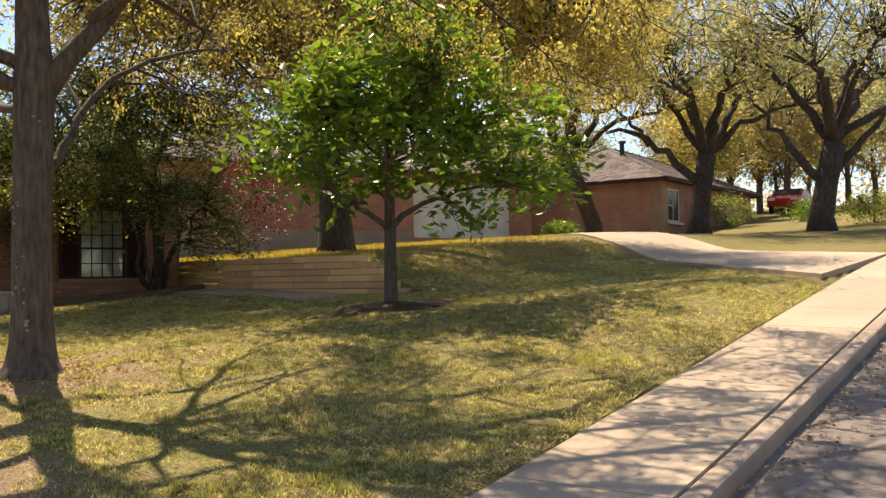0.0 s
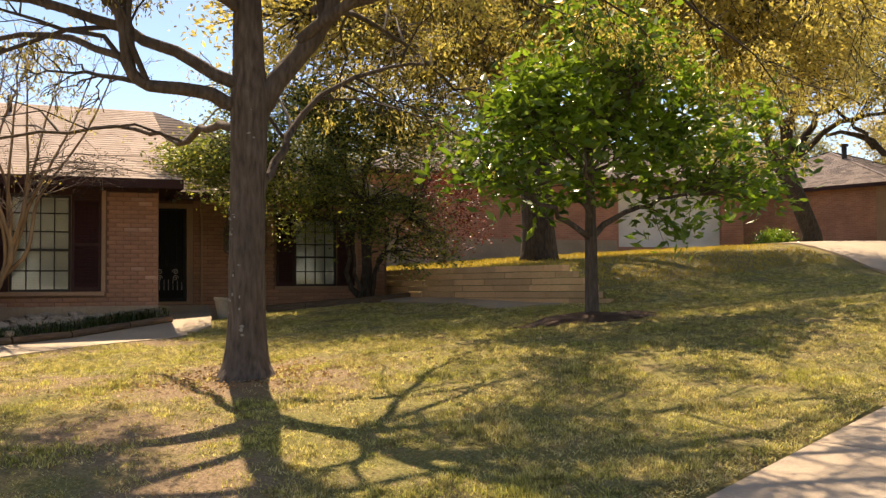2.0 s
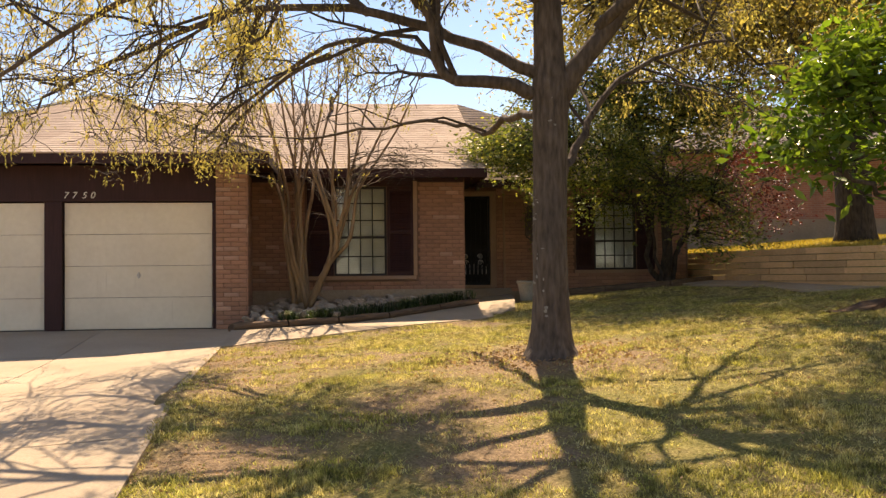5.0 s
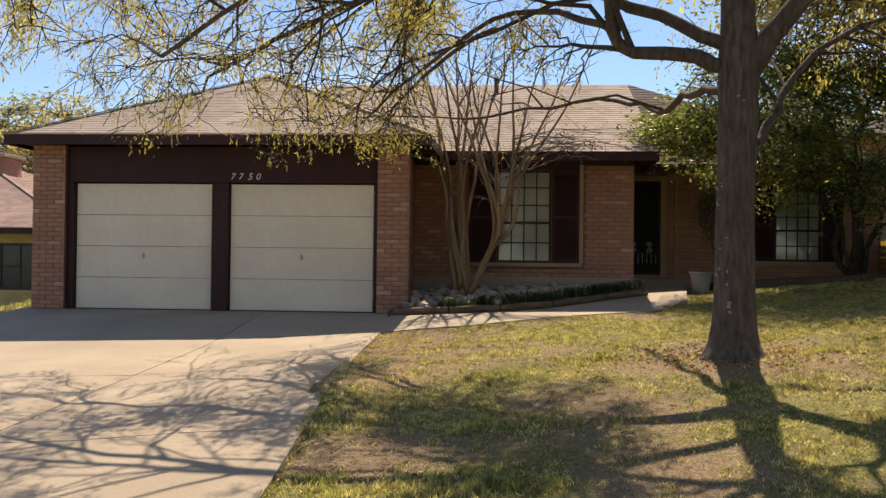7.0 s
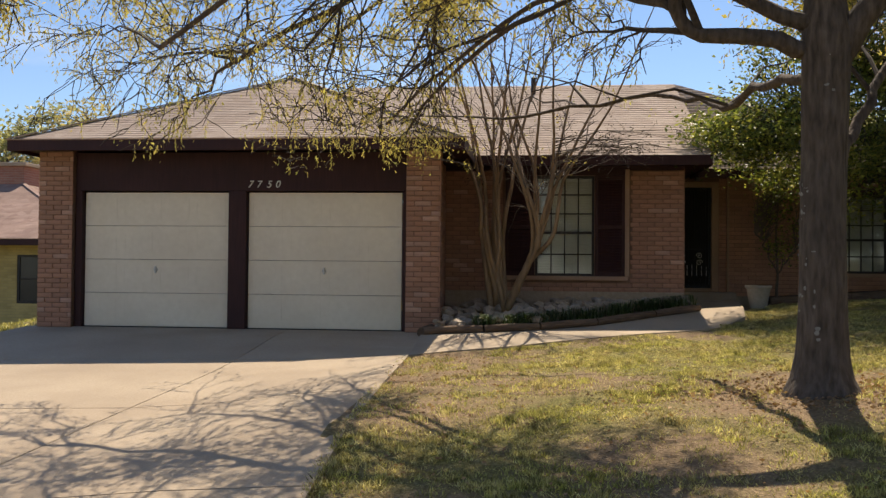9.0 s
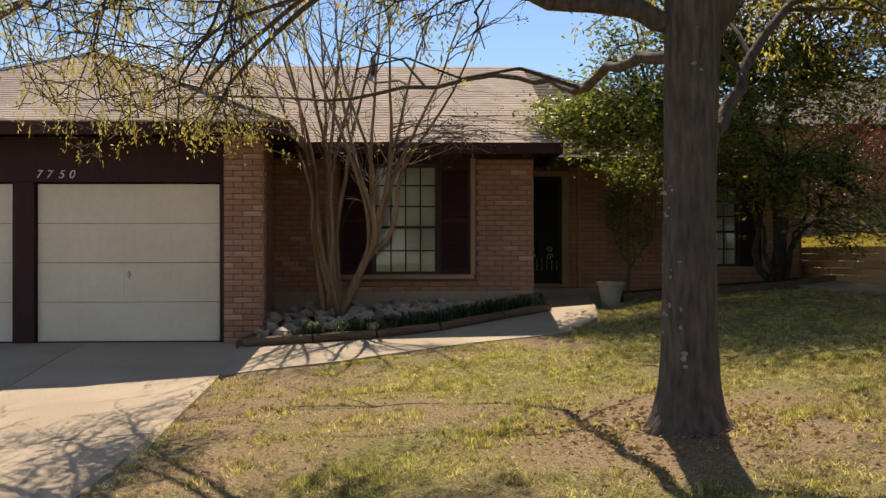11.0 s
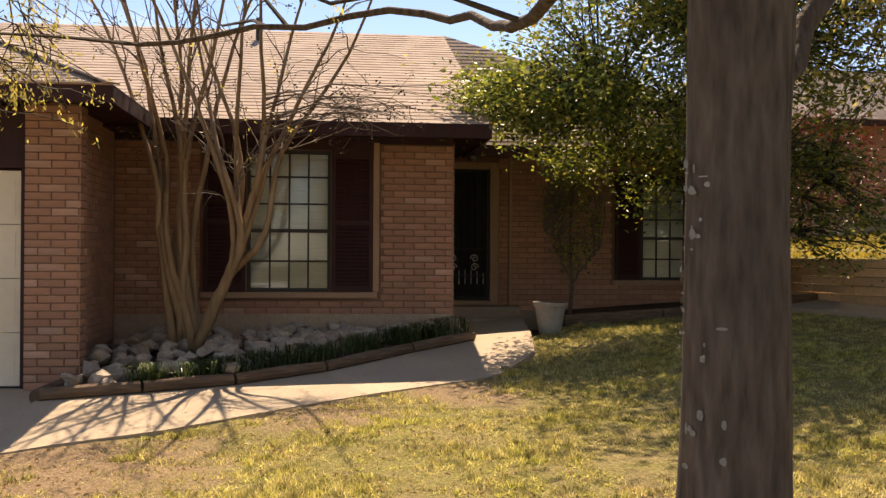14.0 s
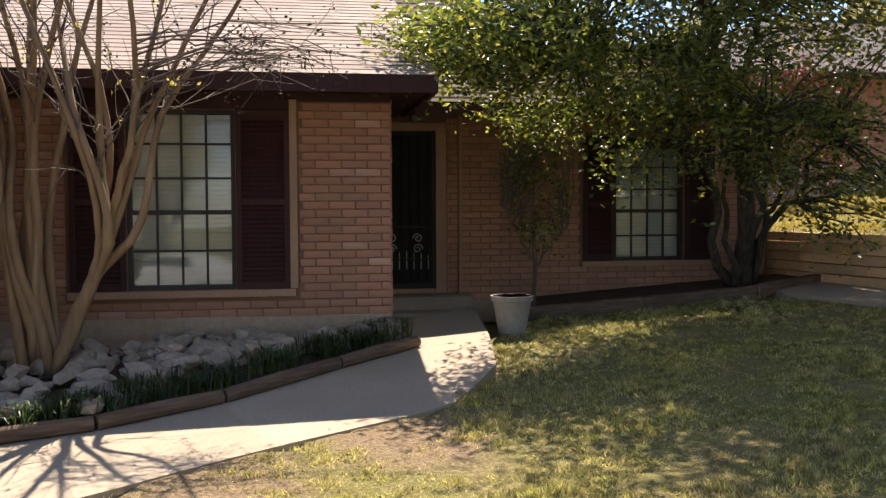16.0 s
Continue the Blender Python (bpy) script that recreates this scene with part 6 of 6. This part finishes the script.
for k, (x, y) in enumerate(spots):
    src = kinds[k % 3 if k < 16 else rt.randrange(3)]
    m = pose(x, y, land(x, y) - 0.1, 0, 0, rt.uniform(0, 360)) @ Matrix.Scale(rt.uniform(0.8, 1.25), 4)
    if k < 3:
        kinds[k].matrix_basis = m
    else:
        copy_thing(kinds[k % 3], m).scale = [rt.uniform(0.8, 1.2)] * 3


def hedge(x, y, rx, ry, h, mat_, label, seed):
    crown_tree("shrub", (x, y, land(x, y)), [(0, 0, -0.1, 0.05), (0, 0, h * 0.4, 0.03)], [(1, (0.1, ry * 0.5, h * 0.7), 0.02, 0), (1, (0, -ry * 0.5, h * 0.7), 0.02, 0)],
               [(0, 0, h * 0.5, rx, ry, h * 0.5)], 90, 30, 0.1, M["twig"], mat_, label, "shrub", seed, 0.2, 0.1, 0.5, twig_r=0.006)


hedge(-12.9, 38.2, 0.9, 1.5, 1.5, M["shrubleaf"], "dark clipped shrub beside the neighbouring house", 71)
hedge(-15.2, 30.0, 0.6, 0.8, 0.9, M["magnolia"], "bright green shrub by the neighbouring garage", 72)
hedge(-5.2, 37.5, 1.0, 1.8, 1.1, M["shrubleaf"], "dark shrub under the far live oak", 73)
hedge(-10.5, 41.0, 0.8, 1.0, 0.9, M["magnolia"], "low green shrub up the street", 74)
hedge(-11.0, 13.9, 0.9, 1.6, 3.2, M["redleaf"], "dark red leafed shrub behind the retaining wall", 75)

# ---- bricks ----
unit = Builder()
c = 0.04
unit.add([(0, 0, 0), (0, 1, 0), (0, 1, 1), (0, 0, 1), (0.8, 0, 0), (0.8, 1, 0), (0.8, 1, 1), (0.8, 0, 1), (1, c * 0.5, c * 1.6), (1, 1 - c * 0.5, c * 1.6), (1, 1 - c * 0.5, 1 - c * 1.6), (1, c * 0.5, 1 - c * 1.6)],
         [(0, 4, 5, 1), (1, 5, 6, 2), (2, 6, 7, 3), (3, 7, 4, 0), (4, 8, 9, 5), (5, 9, 10, 6), (6, 10, 11, 7), (7, 11, 8, 4), (8, 11, 10, 9)])
brick_me = unit.mesh("brick")
brick_me.materials.append(M["brick"])
pale_me = brick_me.copy()
pale_me.materials[0] = M["brick_pale"]
rb = random.Random(3)


def lay(owner, base, width, z0, z1, holes=(), joined=False, course=0.0765, length=0.245, pale=0.06):
    """Running bond on a face; base: pose whose +x is the face's normal and +y runs along it."""
    out = Builder()
    n = int((z1 - z0) / course)
    ch_ = (z1 - z0) / n
    for r in range(n):
        za, zb = z0 + r * ch_, z0 + (r + 1) * ch_ - 0.009
        y = -length / 2 if r % 2 else 0.0
        while y < width - 0.01:
            a, e = max(0.0, y), min(width, y + length)
            y += length + 0.009
            if e - a < 0.03:
                continue
            runs = [(a, e)]
            for (ha, hb, hza, hzb) in holes:
                if za < hzb - 0.01 and zb > hza + 0.01:
                    nxt = []
                    for (p, q) in runs:
                        if p < ha:
                            nxt.append((p, min(q, ha - 0.004)))
                        if q > hb:
                            nxt.append((max(p, hb + 0.004), q))
                    runs = [t for t in nxt if t[1] - t[0] > 0.03]
            for (p, q) in runs:
                d = 0.018 + rb.uniform(-0.003, 0.003)
                m = base @ Matrix.Translation((0, p, za)) @ Matrix.Diagonal((d, q - p, zb - za, 1))
                if joined:
                    out.add([m @ Vector(v) for v in unit.v], unit.f)
                else:
                    o = new("brick", pale_me if rb.random() < pale else brick_me)
                    o.parent = owner
                    o.matrix_basis = m
    if joined:
        ob = part("bricks", out, M["brick"], owner)
        tagged(ob, kind="stuff")


def pier(x0, x1, y0, y1, label):
    p = part("pier", Builder().box(x0, x1 - 0.012, y0 + 0.012, y1 - 0.012, -0.15, 2.77), M["mortar"], house, label)
    lay(p, pose(x1 - 0.016, y0, 0), y1 - y0, 0.0, 2.76, pale=0.14)
    return p


p = pier(-0.15, 0.12, 0.075, 0.60, "brick pier at the garage corner")
lay(p, pose(0.12, 0.60 - 0.016, 0, 0, 0, 90), 0.24, 0.0, 2.76)
pier(-0.15, 0.12, -5.80, -5.24, "brick pier at the garage corner")
walls = [o for o in house.children if o.name.startswith("wall")]
lay(walls[0], pose(MAIN_X - 0.016, 0.46, 0), 4.03, 0.60, 2.655, [(W1[0] - 0.55 - 0.46, W1[1] + 0.60 - 0.46, W1[2] - 0.08, 2.74)])
lay(walls[1], pose(WING_X - 0.016, 4.5, 0), 5.2, 0.50, 2.75, [(DOOR[0] - 0.03 - 4.5, DOOR[1] + 0.04 - 4.5, 0.3, DOOR[3] + 0.12), (W2[0] - 0.45 - 4.5, W2[1] + 0.50 - 4.5, W2[2] - 0.08, 2.56)], joined=True)
lay(walls[2], pose(WING_X, 4.488 - 0.0, 0, 0, 0, 90) @ Matrix.Translation((0, -2.4, 0)), 2.39, 0.50, 2.70, joined=True)
lay(walls[6], pose(0.10, 0.45 - 0.004, 0, 0, 0, 90), 2.05, 0.0, 2.70, joined=True)


# ---- fallen leaves ----
def litter(name, n, place, label, seed, size=0.045, lift=0.012):
    rng = np.random.default_rng(seed)
    pts = []
    while len(pts) < n:
        x, y = place(rng)
        pts.append((x, y, land(x, y) + lift))
    c_ = np.array(pts)
    me = leaf_mesh(name, c_, size, rng, 0.0, 0.55, 0.12)
    return solid(name, me, M["litter"], label, "leaf litter", kind="stuff")


def in_lawn(rng):
    while True:
        x, y = rng.uniform(2.5, 12.5), rng.uniform(0.5, 12)
        if inside(LAWN, np.array([x]), np.array([y]))[0] and rng.uniform() < 0.25 + 0.75 * math.exp(-((x - 6.7) ** 2 + (y - 4.4) ** 2) / 3) + 0.5 * math.exp(-(y - 0.8) ** 2):
            return x, y


def at_gutter(rng):
    q = KERB_0 + STREET_D * rng.uniform(-8, 16) + STREET_N * (1.26 + abs(rng.normal()) * 0.25)
    return q.x, q.y


M["litter"] = leafy("dry_brown_leaf", [(0.22, 0.13, 0.07), (0.32, 0.20, 0.115), (0.44, 0.30, 0.18), (0.27, 0.16, 0.09)], 0.2, 0.8)
litter("leaf_litter", 4200, in_lawn, "dry brown leaves scattered over the lawn", 5, 0.032, 0.02)
litter("leaf_litter", 1500, at_gutter, "pale leaf litter gathered along the gutter", 6, 0.04, -0.06)
litter("leaf_litter", 900, lambda rng: (6.7 + rng.normal() * 0.55, 4.42 + rng.normal() * 0.6), "brown leaves and bark round the tree's foot", 7, 0.045, 0.03)


# ---- far woods ----
def woods():
    rng = np.random.default_rng(77)
    cs = []
    for k in range(330):
        b_ = radians(rng.uniform(-62, 78))
        d_ = rng.uniform(78, 96)
        x, y = 16.2 - d_ * math.cos(b_), 2.6 + d_ * math.sin(b_)
        h = rng.uniform(2.0, 8.5) if b_ > radians(35) else rng.uniform(1.0, 4.5)
        cs.append(np.array([x, y, land(x, y)]) + np.abs(rng.normal(size=(120, 3))) * np.array([0, 0, h * 0.5]) + rng.normal(size=(120, 3)) * np.array([1.6, 1.6, 0.3]))
    solid("woods", leaf_mesh("woods", np.concatenate(cs), 0.4, rng, 0.2, 0.6), M["budleaf"], "distant belt of tan and olive woods", "woods", kind="stuff")


woods()
